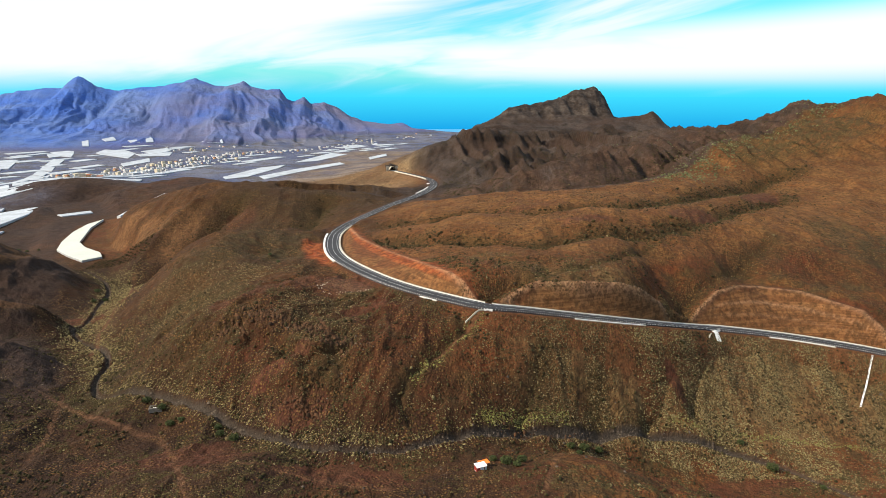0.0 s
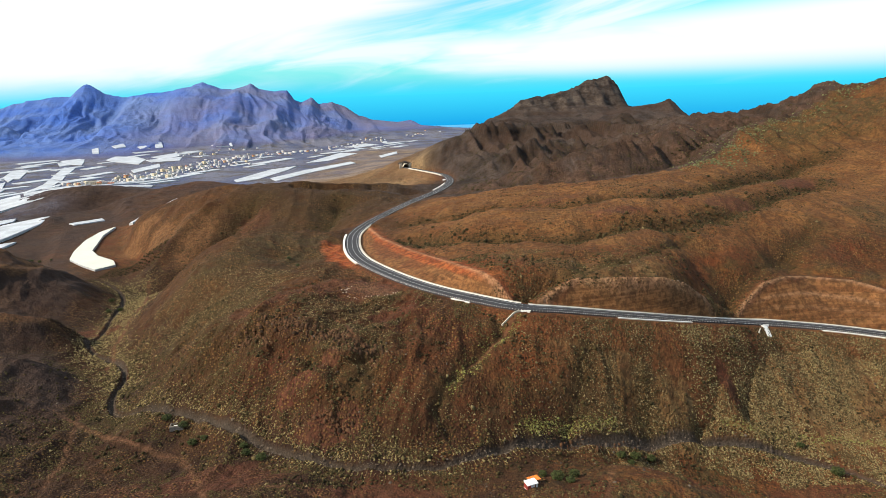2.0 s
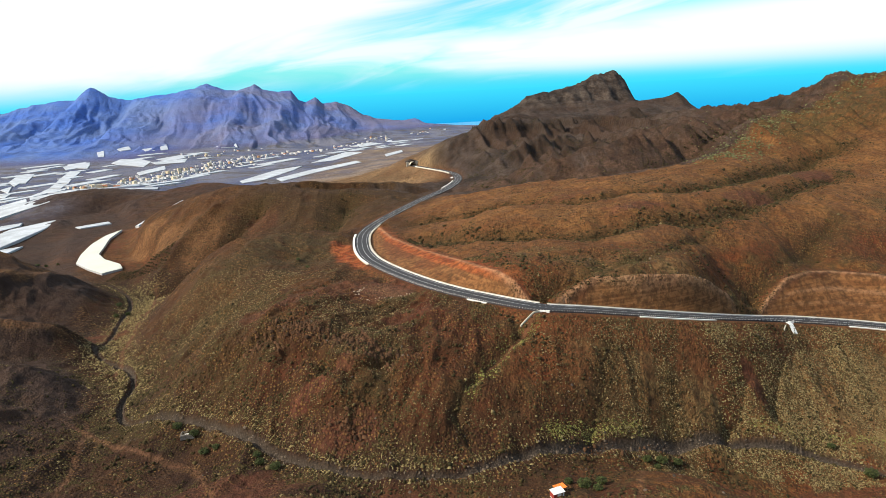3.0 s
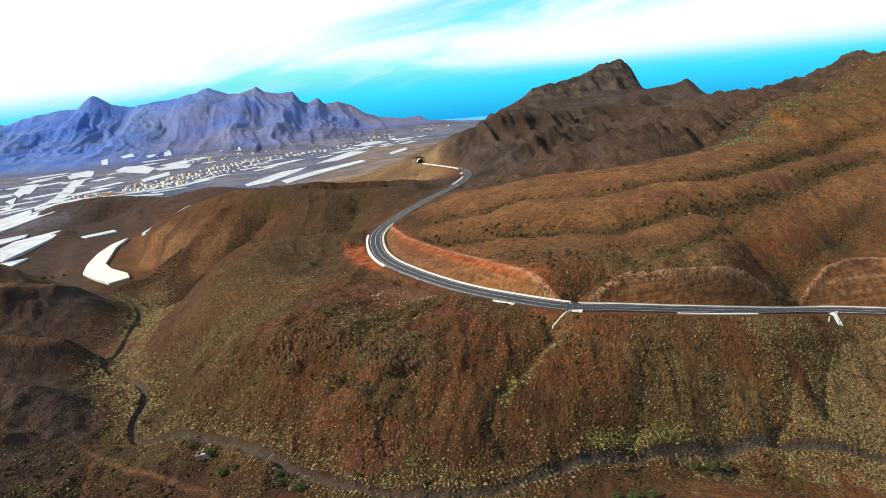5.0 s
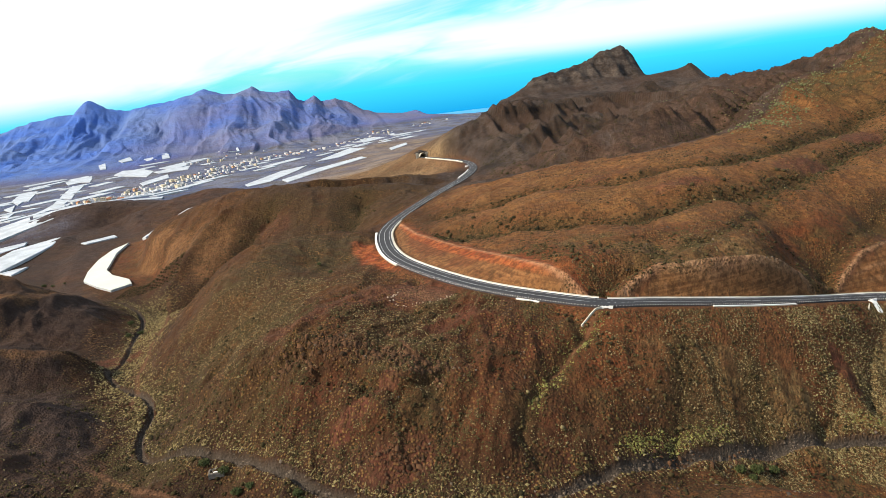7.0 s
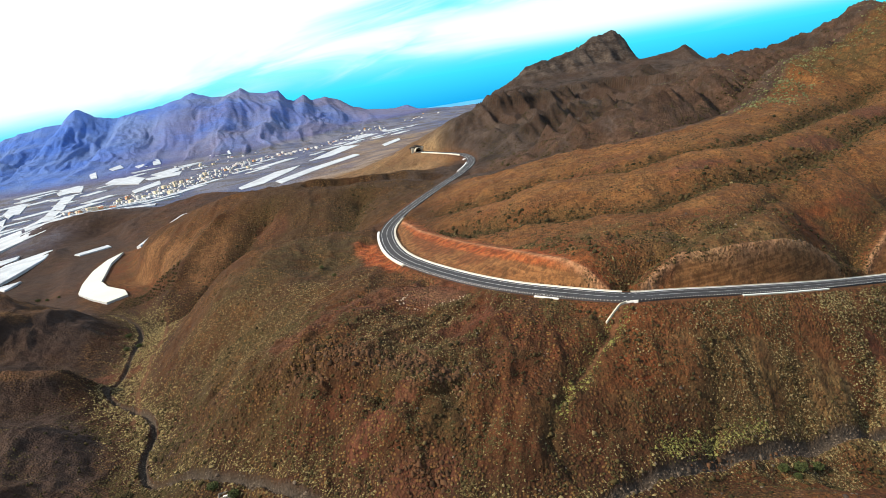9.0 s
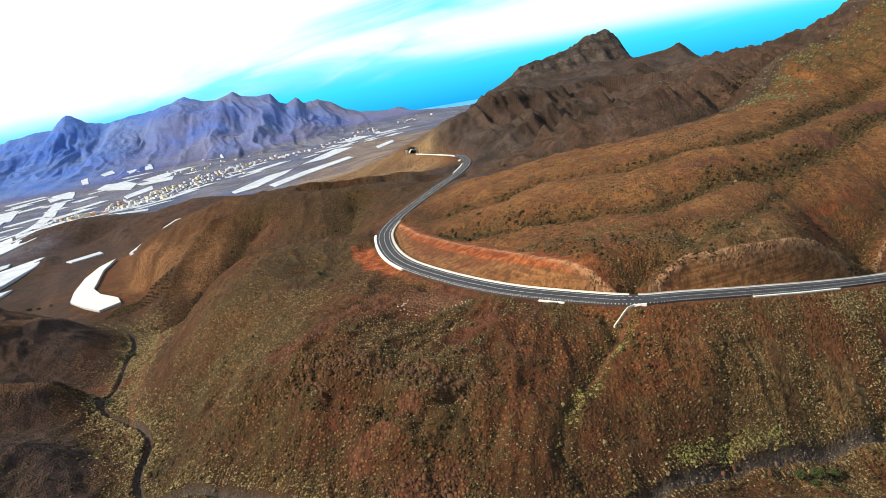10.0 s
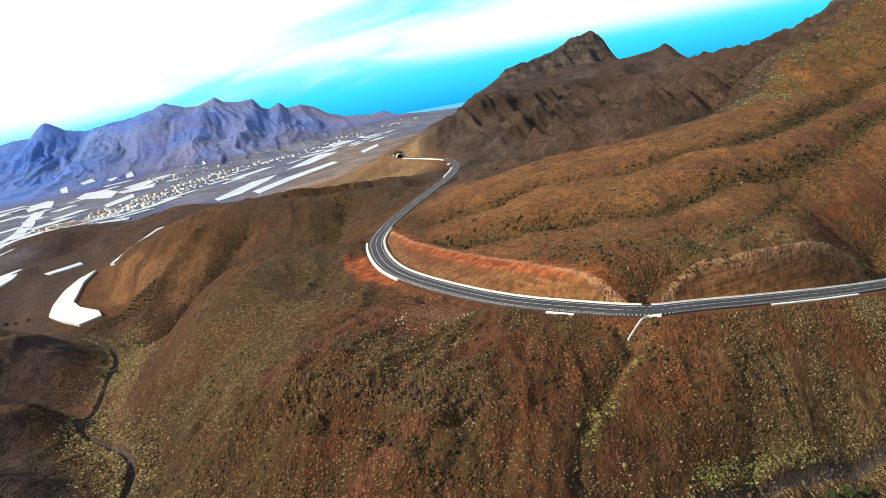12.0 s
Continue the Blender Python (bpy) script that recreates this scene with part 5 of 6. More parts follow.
for line, spread, count in QUARTERS:
    rows = resample([(*p, 0) for p in line], 6)
    for _ in range(count):
        for _try in range(30):
            p = rows[dice.randrange(len(rows))]
            x, y = p[0] + dice.gauss(0, spread * 0.6), p[1] + dice.gauss(0, spread * 0.6)
            if all((x - a) ** 2 + (y - b) ** 2 > 13 ** 2 for a, b in spots):
                spots.append((x, y))
                break
heights = surface(np.array([s[0] for s in spots]), np.array([s[1] for s in spots]))
for (x, y), z in zip(spots, heights):
    copy_thing(dice.choices(MODELS, (9, 9, 1.5, 0.7, 2.5, 1.2))[0], pose(x, y, z, 0, 0, dice.choice((-40, 50, -32, -48, -36)) + dice.uniform(-6, 6)) @ Matrix.Scale(dice.uniform(0.6, 0.95), 4))
for k, model in enumerate(MODELS):
    model.matrix_world = pose(-905 + 17 * k, 1660 - 6 * k, ground_at(-905 + 17 * k, 1660 - 6 * k), 0, 0, 20)

# ---- by the stream ----
ORANGE = plain("orange_tarpaulin", (0.75, 0.20, 0.03), 0.6, 0, 1, 0.2)
RED_PAINT = plain("faded_red_paint", (0.30, 0.04, 0.03), 0.7, 0, 1, 0.3)
hut = thing("hut", 15, 247, ground_at(15, 247), "small white hut with a faded red end and sloping roof", "hut", turn_by=24)
bm = bmesh.new()
box(bm, -2.8, 2.8, -1.7, 1.7, -0.8, 2.1, 0.05)
part("wall", bm, HOUSE_WALLS[0], hut)
bm = bmesh.new()
v = [bm.verts.new(q) for q in ((-3.1, -2.0, 2.15), (3.1, -2.0, 2.15), (3.1, 2.0, 2.9), (-3.1, 2.0, 2.9), (-3.1, -2.0, 2.3), (3.1, -2.0, 2.3), (3.1, 2.0, 3.05), (-3.1, 2.0, 3.05))]
for q in ((0, 3, 2, 1), (4, 5, 6, 7), (0, 1, 5, 4), (1, 2, 6, 5), (2, 3, 7, 6), (3, 0, 4, 7)):
    bm.faces.new([v[i] for i in q])
part("roof", bm, WHITEWASH, hut, "white sheet roof")
bm = bmesh.new()
box(bm, -2.9, -1.0, -1.78, -1.7, -0.3, 2.1)
box(bm, -2.88, -2.8, -1.7, 1.7, -0.3, 2.1)
part("panel", bm, RED_PAINT, hut, "faded red painted panel")
bm = bmesh.new()
box(bm, 1.2, 1.9, -1.76, -1.69, -0.2, 1.8)
part("door", bm, DOOR_WOOD, hut)
canopy = thing("canopy", 16.5, 251.5, ground_at(16.5, 251.5), "sagging orange tarpaulin canopy on poles beside the hut", "canopy", turn_by=24)
bm = bmesh.new()
bmesh.ops.create_grid(bm, x_segments=10, y_segments=8, size=1.0)
for q in bm.verts:
    q.co = Vector((q.co.x * 3.0, q.co.y * 2.2, 2.9 - 0.35 * math.cos(q.co.x * 1.4) * math.cos(q.co.y * 1.4) + 0.08 * math.sin(q.co.x * 9)))
bmesh.ops.solidify(bm, geom=bm.faces[:], thickness=0.03)
part("tarpaulin", bm, ORANGE, canopy)
for sx in (-2.9, 2.9):
    for sy in (-2.1, 2.1):
        bm = bmesh.new()
        bmesh.ops.create_cone(bm, cap_ends=True, segments=8, radius1=0.06, radius2=0.05, depth=3.2, matrix=Matrix.Translation((sx, sy, 1.25)))
        part("pole", bm, STEEL, canopy)
hut.scale = canopy.scale = (0.75, 0.75, 0.75)
ruin = thing("ruined_hut", -142, 312, ground_at(-142, 312), "roofless ruin of grey rubble walls with a fallen pale sheet", "ruin", turn_by=15)
for q in ((-3, 3, -2.2, -1.7, 1.6), (-3, -2.5, -1.7, 2.2, 1.2), (2.5, 3, -1.7, 1.2, 0.9), (-2.5, 0.5, 1.7, 2.2, 1.4)):
    bm = bmesh.new()
    box(bm, q[0], q[1], q[2], q[3], -0.8, q[4])
    bmesh.ops.subdivide_edges(bm, edges=bm.edges[:], cuts=4, use_grid_fill=True)
    for w in bm.verts:
        w.co += Vector(noise.noise_vector(w.co * 1.7)) * 0.22
    part("rubble_wall", bm, plain("rubble_stone", (0.20, 0.17, 0.14), 0.95, 0, 0.5, 0.4, 0.05), ruin)
bm = bmesh.new()
box(bm, -1.2, 0.6, -0.3, 0.4, 0.7, 0.78)
bmesh.ops.rotate(bm, verts=bm.verts, cent=(0, 0, 0.7), matrix=Matrix.Rotation(0.3, 3, "X"))
part("fallen_sheet", bm, WHITEWASH, ruin, "fallen pale sheet")


# ---- plants and stones ----
k = Nodes("scrub_leaves", 0.9, 0.0, 0.1)
tone = k.chance(True)
c = k.mix(k.ramp(tone, 0.0, 0.35), (0.028, 0.022, 0.009), (0.056, 0.041, 0.015))
c = k.mix(k.ramp(tone, 0.50, 0.88), c, (0.098, 0.072, 0.029))
c = k.mix(k.ramp(tone, 0.88, 1.0), c, (0.225, 0.175, 0.085))
c = k.mix(k.ramp(k.noise(0.25, 3), 0.35, 0.65, 0, 0.5), c, (0.03, 0.028, 0.014))
SCRUB = k.done(c)
k = Nodes("dark_scrub_leaves", 0.9, 0.0, 0.1)
tone = k.chance(True)
c = k.mix(tone, (0.021, 0.018, 0.008), (0.066, 0.047, 0.019))
DARK_SCRUB = k.done(k.mix(k.ramp(k.noise(0.25, 3), 0.35, 0.65, 0, 0.5), c, (0.02, 0.02, 0.01)))
k = Nodes("bush_leaves", 0.8, 0.0, 0.2)
c = k.mix(k.chance(True), (0.022, 0.032, 0.010), (0.066, 0.076, 0.022))
LEAF = k.done(c)
k = Nodes("pale_stones", 0.95, 0.0, 0.1)
c = k.mix(k.chance(True), (0.04, 0.031, 0.025), (0.15, 0.115, 0.085))
STONE = k.done(k.mix(k.ramp(k.noise(0.4, 3), 0.4, 0.7, 0, 0.5), c, (0.08, 0.06, 0.045)))
k = Nodes("dark_outcrop_rock", 0.95, 0.0, 0.1)
c = k.mix(k.chance(True), (0.030, 0.018, 0.010), (0.120, 0.060, 0.030))
OUTCROP = k.done(k.mix(k.ramp(k.noise(0.5, 3), 0.4, 0.7, 0, 0.5), c, (0.04, 0.026, 0.02)))
BARK = plain("grey_bark", (0.11, 0.085, 0.06), 0.95, 0, 0.2, 0.3, 0.01)

_g = (1 + 5 ** 0.5) / 2
ICO_V = np.array([(-1, _g, 0), (1, _g, 0), (-1, -_g, 0), (1, -_g, 0), (0, -1, _g), (0, 1, _g), (0, -1, -_g), (0, 1, -_g), (_g, 0, -1), (_g, 0, 1), (-_g, 0, -1), (-_g, 0, 1)]) / math.hypot(1, _g)
ICO_F = np.array([(0, 11, 5), (0, 5, 1), (0, 1, 7), (0, 7, 10), (0, 10, 11), (1, 5, 9), (5, 11, 4), (11, 10, 2), (10, 7, 6), (7, 1, 8),
                  (3, 9, 4), (3, 4, 2), (3, 2, 6), (3, 6, 8), (3, 8, 9), (4, 9, 5), (2, 4, 11), (6, 2, 10), (8, 6, 7), (9, 8, 1)])
DOME_V = np.array([(1, 0, -0.5), (0.31, 0.95, -0.45), (-0.81, 0.59, -0.5), (-0.81, -0.59, -0.45), (0.31, -0.95, -0.5), (0.1, -0.1, 0.8)])
DOME_F = np.array([(0, 1, 5), (1, 2, 5), (2, 3, 5), (3, 4, 5), (4, 0, 5)])
CHIP_V = np.array([(-1, -1, -0.6), (1, -0.8, -0.6), (0.9, 1, -0.6), (-0.8, 0.9, -0.6), (-0.6, -0.5, 0.6), (0.7, -0.6, 0.5), (0.5, 0.6, 0.7), (-0.7, 0.5, 0.5)])
CHIP_F = np.array([(0, 1, 5), (0, 5, 4), (1, 2, 6), (1, 6, 5), (2, 3, 7), (2, 7, 6), (3, 0, 4), (3, 4, 7), (4, 5, 6), (4, 6, 7)])


def scatter(name, x, y, radius, tall, mat, label, category, rng, verts=ICO_V, faces=ICO_F, rough=0.35, smooth=False):
    """Many small clumps or stones on the ground as one mesh."""
    n, kv = len(x), len(verts)
    z = surface(x, y)
    a = rng.uniform(0, 2 * np.pi, n)
    v = verts[None] * (1 + rng.uniform(-rough, rough, (n, kv, 1)))
    vx = v[..., 0] * np.cos(a)[:, None] - v[..., 1] * np.sin(a)[:, None]
    vy = v[..., 0] * np.sin(a)[:, None] + v[..., 1] * np.cos(a)[:, None]
    lean = rng.uniform(0.7, 1.3, (n, 1))
    co = np.stack([x[:, None] + vx * radius[:, None] * lean, y[:, None] + vy * radius[:, None] / lean, z[:, None] + (v[..., 2] * 0.9 + 0.35) * (radius * tall)[:, None]], 2)
    f = (faces[None] + (np.arange(n) * kv)[:, None, None]).reshape(-1, 3)
    me = bpy.data.meshes.new(name)
    me.vertices.add(n * kv)
    me.vertices.foreach_set("co", co.astype(np.float32).ravel())
    me.loops.add(f.size)
    me.loops.foreach_set("vertex_index", f.astype(np.int32).ravel())
    me.polygons.add(len(f))
    me.polygons.foreach_set("loop_start", (np.arange(len(f)) * 3).astype(np.int32))
    me.update(calc_edges=True)
    me.materials.append(mat)
    return tagged(new(name, me), label, category, kind="stuff")


def free_ground(x, y):
    """Where plants may stand: off the road, its channels and the stream bed."""
    d = along(x, y, ROAD)[0]
    e = along(x, y, STREAM)[0]
    return (d > 9) & (e > 2.1) & (zone_at("cut", x, y) < 0.5) & (zone_at("red", x, y) < 0.4) & (zone_at("maroon", x, y) < 0.55) & (zone_at("track", x, y) < 0.4)


def spread(rng, count, x0, x1, y0, y1, size, seed, lo, hi):
    """Random places, thinned by a patchy noise."""
    x, y = rng.uniform(x0, x1, count), rng.uniform(y0, y1, count)
    keep = rng.uniform(0, 1, count) < ease(lo, hi, fbm(x, y, size, 3, seed) * 0.5 + 0.5) * ease(-0.35, 0.35, fbm(x, y, 6.0, 2, seed + 200))
    keep &= free_ground(x, y)
    return x[keep], y[keep]


rng = np.random.default_rng(5)
x, y = spread(rng, 380000, -270, 290, 205, 425, 22, 31, 0.36, 0.60)
keep = ((zone_at("dark_west", x, y) < 0.5) & ((x < 80) | (y < 318)) & ((x < 5) | (x > 58) | (rng.uniform(0, 1, len(x)) < 0.4))) | (rng.uniform(0, 1, len(x)) < 0.3)
x, y = x[keep], y[keep]
scatter("dry_scrub", x, y, np.clip(rng.lognormal(-1.50, 0.48, len(x)), 0.10, 0.9), 0.9, SCRUB, "dense low dry scrub in olive, straw and dark green", "scrub", rng, DOME_V, DOME_F)
x, y = spread(rng, 34000, -260, 290, 205, 425, 30, 43, 0.30, 0.70)
scatter("dark_shrubs", x, y, np.clip(rng.lognormal(-0.95, 0.40, len(x)), 0.22, 1.0), 1.0, DARK_SCRUB, "scattered dark rounded shrubs on the lower slopes", "scrub", rng)
x, y = spread(rng, 100000, -340, 400, 415, 800, 45, 33, 0.28, 0.78)
scatter("hill_scrub", x, y, np.clip(rng.lognormal(-1.05, 0.42, len(x)), 0.2, 1.2), 0.75, DARK_SCRUB, "scattered dark low shrubs on the upper slopes", "scrub", rng, DOME_V, DOME_F)
gx2, gy2 = [], []
for line, depth, half in GULLIES:
    p = resample([(*q, 0) for q in line], 3)
    for _ in range(14 if depth > 4 else 7):
        gx2 += list(p[:, 0] + rng.normal(0, half * 0.45, len(p)))
        gy2 += list(p[:, 1] + rng.normal(0, half * 0.45, len(p)))
p = resample([(q[0], q[1], 0) for q in STREAM], 2)
for _ in range(22):
    gx2 += list(p[:, 0] + rng.normal(0, 9, len(p)))
    gy2 += list(p[:, 1] + rng.normal(0, 9, len(p)))
gx2, gy2 = np.array(gx2), np.array(gy2)
m = free_ground(gx2, gy2)
scatter("gully_scrub", gx2[m], gy2[m], np.clip(rng.lognormal(-1.3, 0.5, m.sum()), 0.15, 1.2), 0.9, SCRUB, "olive and straw-coloured shrubs along gullies and stream", "scrub", rng)
x, y = spread(rng, 9000, 240, 470, 770, 960, 40, 35, 0.40, 0.80)
scatter("ridge_scrub", x, y, np.clip(rng.lognormal(-0.5, 0.4, len(x)), 0.3, 1.4), 0.9, SCRUB, "large pale spurges on the dark upper ridge", "scrub", rng)
k = Nodes("spurge_leaves", 0.85, 0.0, 0.15)
SPURGE = k.done(k.mix(k.chance(True), (0.046, 0.052, 0.021), (0.150, 0.150, 0.068)))
q = resample([(*v, 0) for v in PARTING[7:]], 1.5)
i = rng.integers(0, len(q), 2200)
x, y = q[i, 0] + rng.normal(4, 14, len(i)), q[i, 1] + rng.normal(-4, 14, len(i))
scatter("spurge_clumps", x, y, np.clip(rng.lognormal(-0.4, 0.45, len(i)), 0.3, 1.6), 0.9, SPURGE, "pale green spurges along the crest of the slope", "scrub", rng)
x, y = spread(rng, 2600, 230, 430, 830, 1080, 50, 39, 0.45, 0.75)
scatter("spurge_clumps", x, y, np.clip(rng.lognormal(-0.5, 0.4, len(x)), 0.3, 1.4), 0.9, SPURGE, "pale green spurges dotted over the dark ravine side", "scrub", rng)
x, y = spread(rng, 26000, 0, 420, 730, 1180, 30, 41, 0.35, 0.65)
m = zone_at("crag", x, y) > 0.5
scatter("ravine_scrub", x[m], y[m], np.clip(rng.lognormal(-0.35, 0.4, m.sum()), 0.4, 1.6), 0.9, DARK_SCRUB, "dark scrub over the far ravine side", "scrub", rng, DOME_V, DOME_F)
gx3, gy3 = [], []
for g in (3, 4, 6, 7, 8):
    q = resample([(*v, 0) for v in GULLIES[g][0]], 3)
    for _ in range(16):
        gx3 += list(q[:, 0] + rng.normal(0, GULLIES[g][2] * 0.5, len(q)))
        gy3 += list(q[:, 1] + rng.normal(0, GULLIES[g][2] * 0.5, len(q)))
gx3, gy3 = np.array(gx3), np.array(gy3)
m = free_ground(gx3, gy3)
scatter("ravine_shrubs", gx3[m], gy3[m], np.clip(rng.lognormal(-0.80, 0.50, m.sum()), 0.22, 1.6), 0.9, DARK_SCRUB, "dark olive shrubs crowding the ravines of the upper slopes", "scrub", rng)
x, y = spread(rng, 9000, -260, 260, 205, 420, 22, 37, 0.45, 0.75)
scatter("loose_stones", x, y, np.clip(rng.lognormal(-1.5, 0.5, len(x)), 0.12, 0.9), 0.8, STONE, "loose pale and dark stones on the slopes", "stones", rng, CHIP_V, CHIP_F, 0.25)
for line, count, wide in (([(-122, 343), (-95, 338), (-75, 331), (-58, 321), (-48, 318)], 1500, 3.0), ([(-150, 350), (-175, 372), (-200, 420), (-222, 490)], 420, 5.0), ([(30, 300), (55, 303), (80, 312)], 260, 2.2), ([(-86, 296), (-70, 292), (-55, 289)], 260, 2.0)):
    q = resample([(*v, 0) for v in line], 1.5)
    i = rng.integers(0, len(q), count)
    x, y = q[i, 0] + rng.normal(0, wide, count), q[i, 1] + rng.normal(0, wide, count)
    scatter("outcrop_rocks", x, y, np.clip(rng.lognormal(-1.15, 0.55, count), 0.15, 1.1), 0.9, OUTCROP, "broken dark reddish rocks of an outcrop", "rocks", rng, CHIP_V, CHIP_F, 0.3)
k = Nodes("fresh_grass_blades", 0.85, 0.0, 0.15)
GRASS = k.done(k.mix(k.chance(True), (0.080, 0.080, 0.020), (0.200, 0.180, 0.055)))
k = Nodes("straw_blades", 0.9, 0.0, 0.1)
STRAW = k.done(k.mix(k.chance(True), (0.085, 0.065, 0.026), (0.245, 0.192, 0.088)))
k = Nodes("olive_blades", 0.9, 0.0, 0.1)
OLIVE = k.done(k.mix(k.ramp(k.chance(True), 0.35, 1.0), (0.044, 0.031, 0.013), (0.200, 0.148, 0.072)))
# growth in streaks down the steep slope below the road
count = 210000
x, y = rng.uniform(15, 290, count), rng.uniform(296, 402, count)
keep = (rng.uniform(0, 1, count) < ease(0.40, 0.62, fbm(x + 5 * fbm(x, y, 30, 2, 87), y / 4, 12, 3, 89) * 0.5 + 0.5)) & free_ground(x, y) & (along(x, y, ROAD)[2] < 0) & (rng.uniform(0, 1, count) < 0.2 + 0.8 * ease(38, 66, x + 6 * fbm(x, y, 20, 2, 153)))
x, y = x[keep], y[keep]
scatter("slope_scrub", x, y, np.clip(rng.lognormal(-1.56, 0.45, len(x)), 0.10, 0.7), 0.95, OLIVE, "dense olive and straw-coloured scrub streaking the slope below the road", "scrub", rng, DOME_V, DOME_F)
count = 100000
x, y = rng.uniform(-215, 15, count), rng.uniform(292, 470, count)
keep = (rng.uniform(0, 1, count) < ease(0.46, 0.62, fbm(x + 8 * fbm(x, y, 40, 2, 91), y / 1.6, 34, 4, 93) * 0.5 + 0.5)) & free_ground(x, y) & (along(x, y, ROAD)[2] < 0) & (along(x, y, STREAM)[2] > 0)
x, y = x[keep], y[keep]
scatter("knoll_scrub", x, y, np.clip(rng.lognormal(-1.48, 0.42, len(x)), 0.12, 0.7), 0.85, OLIVE, "patches of olive scrub on the knoll's flank", "scrub", rng, DOME_V, DOME_F)
count = 42000
x, y = rng.uniform(95, 290, count), rng.uniform(310, 402, count)
keep = free_ground(x, y) & (along(x, y, ROAD)[2] < 0) & (rng.uniform(0, 1, count) < ease(0.4, 0.6, fbm(x, y / 3, 16, 3, 95) * 0.5 + 0.5))
x, y = x[keep], y[keep]
scatter("straw_tufts", x, y, np.clip(rng.lognormal(-1.4, 0.42, len(x)), 0.12, 0.7), 0.85, STRAW, "pale straw tufts on the slope below the road", "grass", rng, DOME_V, DOME_F)
n = len(p)
i = rng.integers(0, n - 1, 9500)
run_x, run_y = p[i + 1, 0] - p[i, 0], p[i + 1, 1] - p[i, 1]
off = rng.choice([-1, 1], len(i)) * (2.4 + np.abs(rng.normal(0, 2.2, len(i)))) / np.hypot(run_x, run_y)
x, y = p[i, 0] - run_y * off, p[i, 1] + run_x * off
scatter("bank_growth", x, y, np.clip(rng.lognormal(-1.55, 0.5, len(i)), 0.12, 0.8), 0.8, STRAW, "pale straw growth along both banks of the dry stream", "scrub", rng, DOME_V, DOME_F)
for name, line, count, wide, mat, size, label in (
        ("fresh_grass", [(18, 297), (46, 309), (62, 315)], 1500, 1.6, GRASS, -1.5, "strip of fresh yellow-green grass along the stream bank"),
        ("fresh_grass", [(120, 334), (160, 338), (210, 339), (260, 336)], 1300, 1.3, GRASS, -1.5, "strip of fresh yellow-green grass along the stream bank"),
        ("straw_tufts", [(-200, 372), (-215, 410), (-255, 455), (-268, 505), (-288, 570), (-305, 640), (-335, 690)], 9000, 10, STRAW, -1.05, "pale straw tufts in the lit valley bottom"),
        ("straw_tufts", [(-172, 337), (-148, 328), (-124, 313), (-98, 298), (-68, 280), (-30, 276)], 2600, 4.5, STRAW, -1.5, "pale straw tufts beside the dry stream"),
        ("gully_grass", [(20, 340), (12, 333), (2, 324), (-8, 314), (-14, 304)], 700, 1.8, GRASS, -1.4, "yellow-green growth in the gully below the culvert")):
    q = resample([(*v, 0) for v in line], 1.5)
    i = rng.integers(0, len(q), count)
    x, y = q[i, 0] + rng.normal(0, wide, count), q[i, 1] + rng.normal(0, wide, count)
    m = free_ground(x, y)
    scatter(name, x[m], y[m], np.clip(rng.lognormal(size, 0.45, m.sum()), 0.15, 1.2), 0.8, mat, label, "grass", rng, DOME_V, DOME_F)
u = rng.uniform(0, 1, 5200)
k2 = np.minimum((u * (len(p) - 1)).astype(int), len(p) - 1)
x, y = p[k2, 0] + rng.normal(0, 1.7, len(u)), p[k2, 1] + rng.normal(0, 1.7, len(u))
scatter("stream_stones", x, y, np.clip(rng.lognormal(-1.6, 0.5, len(x)), 0.15, 1.1), 0.8, STONE, "grey boulders and gravel in the dry stream bed", "stones", rng, CHIP_V, CHIP_F, 0.25)


rows_x, rows_y = np.meshgrid(np.arange(-384, -318, 4.5), np.arange(712, 752, 5.0))
rows_x, rows_y = rows_x.ravel() + rng.uniform(-0.4, 0.4, rows_x.size), rows_y.ravel() + rng.uniform(-0.4, 0.4, rows_x.size)
scatter("orchard_rows", rows_x, rows_y, rng.uniform(1.0, 1.6, rows_x.size), 0.95, DARK_SCRUB, "small dark fruit trees in straight rows", "orchard", rng)
ring = thing("stone_ring", -57, 386, ground_at(-57, 386), "broken ring of pale stones round a levelled patch", "stones")
pebble = None
for i in range(46):
    a = math.pi * (0.80 + 1.15 * i / 46)
    sx, sy = 15 * math.cos(a) + random.uniform(-1.6, 1.6), 11 * math.sin(a) + random.uniform(-1.6, 1.6)
    if pebble is None:
        bm = bmesh.new()
        bmesh.ops.create_icosphere(bm, subdivisions=1, radius=0.6)
        for v in bm.verts:
            v.co = (v.co + Vector(noise.noise_vector(v.co * 3)) * 0.25) * 0.9
        pebble = part("stone", bm, plain("pale_field_stone", (0.34, 0.26, 0.19), 0.95, 0, 0.5, 0.3, 0.03), ring)
        o = pebble
    else:
        o = new("stone", pebble.data)
        o.parent = ring
    o.location = (sx, sy, ground_at(-57 + sx, 386 + sy) - ring.location.z + 0.1)
    o.rotation_euler = (random.uniform(0, 3), random.uniform(0, 3), random.uniform(0, 3))
    k3 = random.uniform(0.3, 1.1)
    o.scale = (k3, k3 * random.uniform(0.7, 1.2), k3 * 0.7)


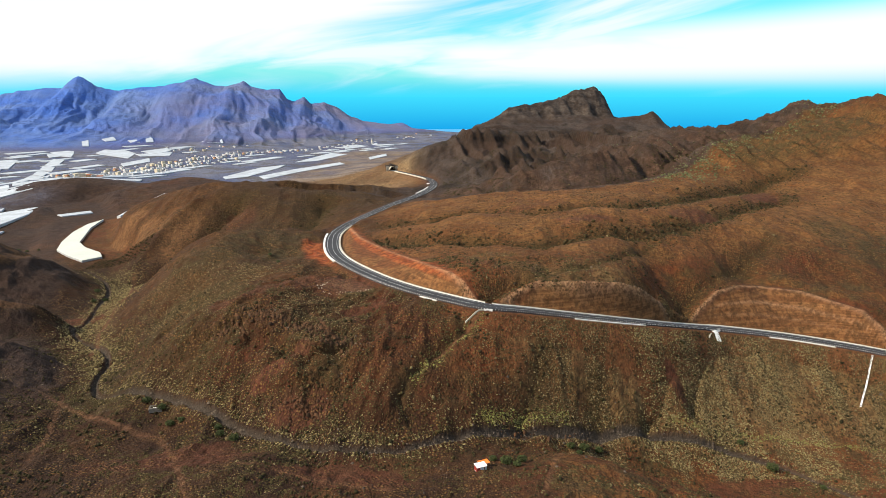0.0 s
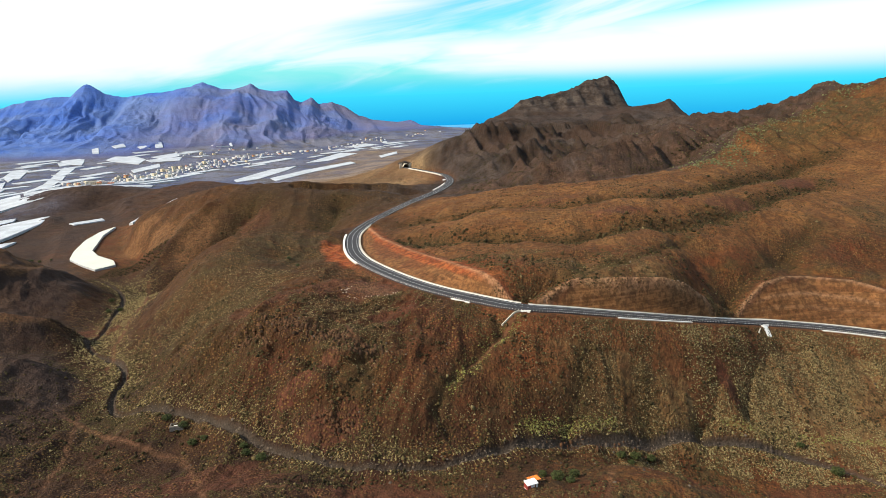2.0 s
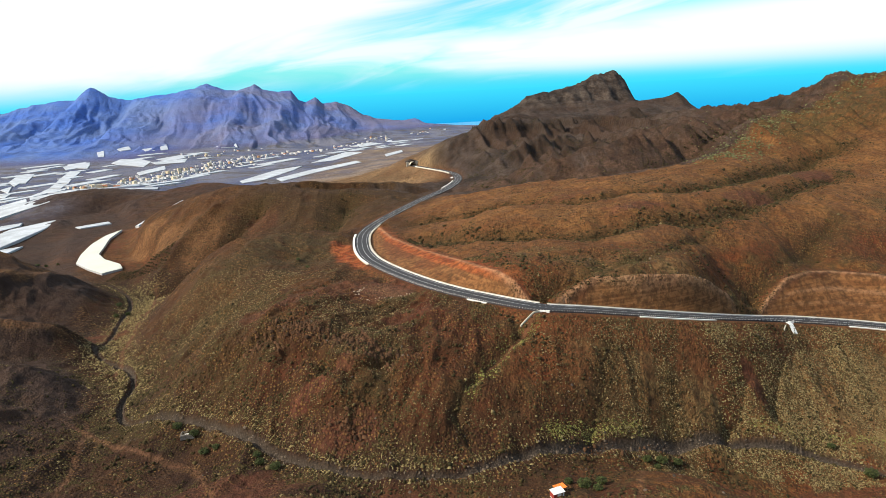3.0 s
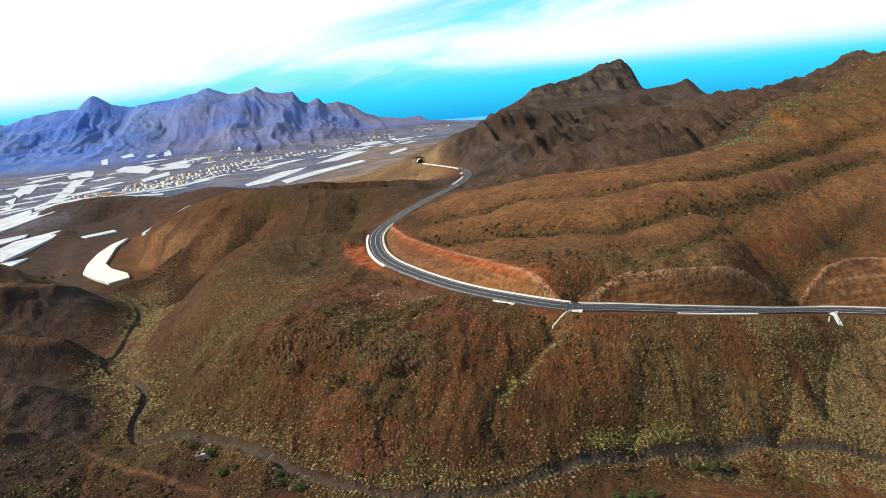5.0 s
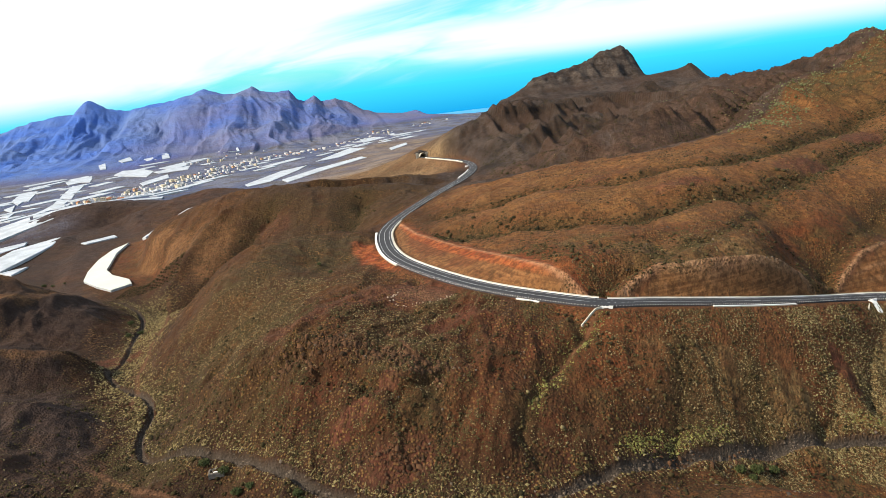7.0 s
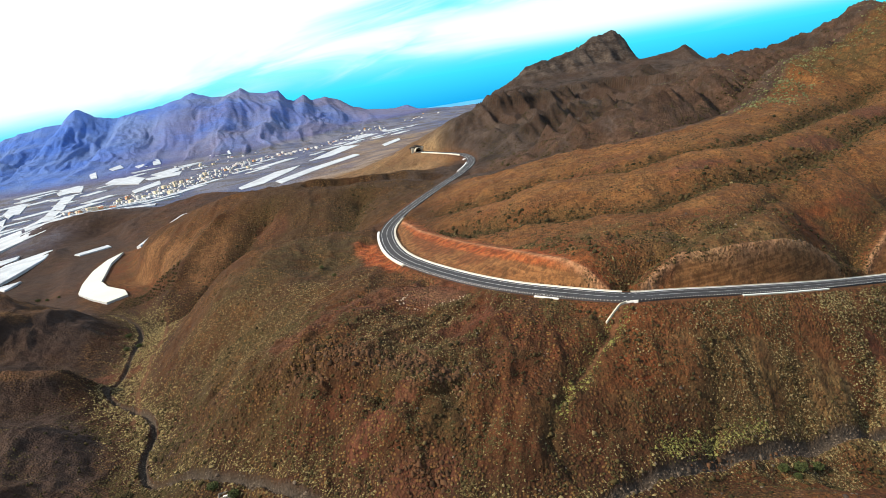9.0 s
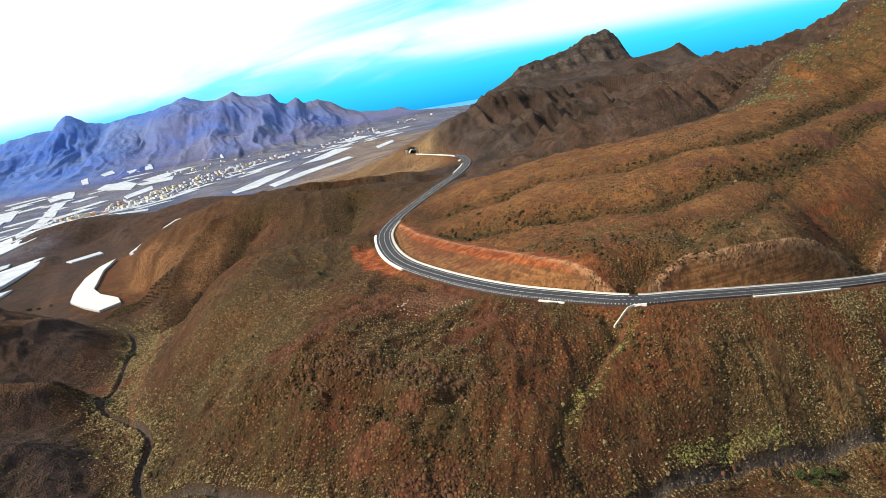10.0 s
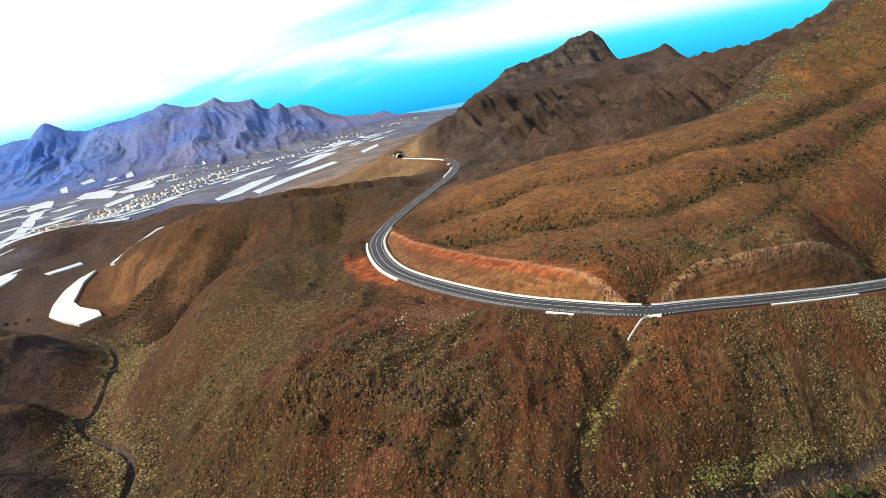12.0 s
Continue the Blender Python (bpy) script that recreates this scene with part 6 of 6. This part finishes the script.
def bush(radius, tall, seed, label):
    """A bush with a few stems and a crown of many small leaf sprays."""
    r = random.Random(seed)
    ob = thing("bush", 0, 0, -60, label, "bush", "bushes by the stream")
    bm = bmesh.new()
    for i in range(5):
        a, lean = 2 * math.pi * i / 5 + r.uniform(-0.4, 0.4), r.uniform(0.2, 0.5)
        d = Vector((math.cos(a) * lean, math.sin(a) * lean, 1)).normalized()
        m = Matrix.Translation(d * tall * 0.3) @ d.to_track_quat("Z", "Y").to_matrix().to_4x4()
        bmesh.ops.create_cone(bm, cap_ends=True, segments=6, radius1=0.13, radius2=0.05, depth=tall * 0.75, matrix=m)
    part("stem", bm, BARK, ob)
    bm = bmesh.new()
    for i in range(420):
        while True:
            q = Vector((r.uniform(-1, 1), r.uniform(-1, 1), r.uniform(-0.7, 1)))
            if 0.35 < q.length < 1 + 0.25 * noise.noise(q * 2.3 + Vector((seed, 0, 0))):
                break
        c = Vector((q.x * radius, q.y * radius, tall * 0.55 + q.z * tall * 0.5))
        s = r.uniform(0.12, 0.30) * radius * 0.7
        e = Euler((r.uniform(-1, 1), r.uniform(-1, 1), r.uniform(0, 6.3)))
        pts = [bm.verts.new(c + (e.to_matrix() @ Vector(w)) * s) for w in ((-1, 0, 0), (0, -0.6, 0.15), (1, 0, 0.05), (0, 0.6, 0.2), (0, 0, 0.55))]
        for w in ((0, 1, 4), (1, 2, 4), (2, 3, 4), (3, 0, 4)):
            bm.faces.new([pts[i2] for i2 in w])
    part("crown", bm, LEAF, ob)
    return ob


BUSHES = [bush(2.1, 2.6, 1, "dark green rounded bush beside the dry stream"), bush(1.6, 1.9, 2, "low green bush beside the dry stream"), bush(2.7, 3.4, 3, "tall dark green bush in the valley bottom")]
PLACES = [(-148, 316, 2), (-139, 312, 0), (62, 302, 0), (69, 304, 2), (77, 308, 0), (66, 300, 1), (159, 333, 0), (169, 317, 2), (186, 300, 1), (-102, 286, 0), (-94, 281, 2), (-125, 300, 1),
          (-321, 610, 2), (-301, 584, 2), (-306, 574, 0), (-129, 496, 1), (-118, 475, 1), (-104, 290, 1), (-130, 299, 0), (26, 255, 2), (30, 250, 0), (21, 259, 1), (33, 258, 0)]
for q, (bx, by, kind_of) in enumerate(PLACES):
    copy_thing(BUSHES[kind_of], pose(bx, by, ground_at(bx, by) - 0.15, 0, 0, 47 * q) @ Matrix.Scale(0.85 + 0.3 * ((q * 7) % 10) / 10, 4))
for model, (bx, by) in zip(BUSHES, ((-505, 808), (-486, 800), (-521, 817))):
    model.matrix_world = pose(bx, by, ground_at(bx, by) - 0.15)

bm = bmesh.new()
for q in ((-3500, 3300), (4000, 2000), (4000, 5200), (-3500, 5200)):
    bm.verts.new((*q, 0))
bm.faces.new(bm.verts)
sea = tagged(part("sea", bm, SEA), "calm blue sea beyond the shore", "sea", kind="structure")
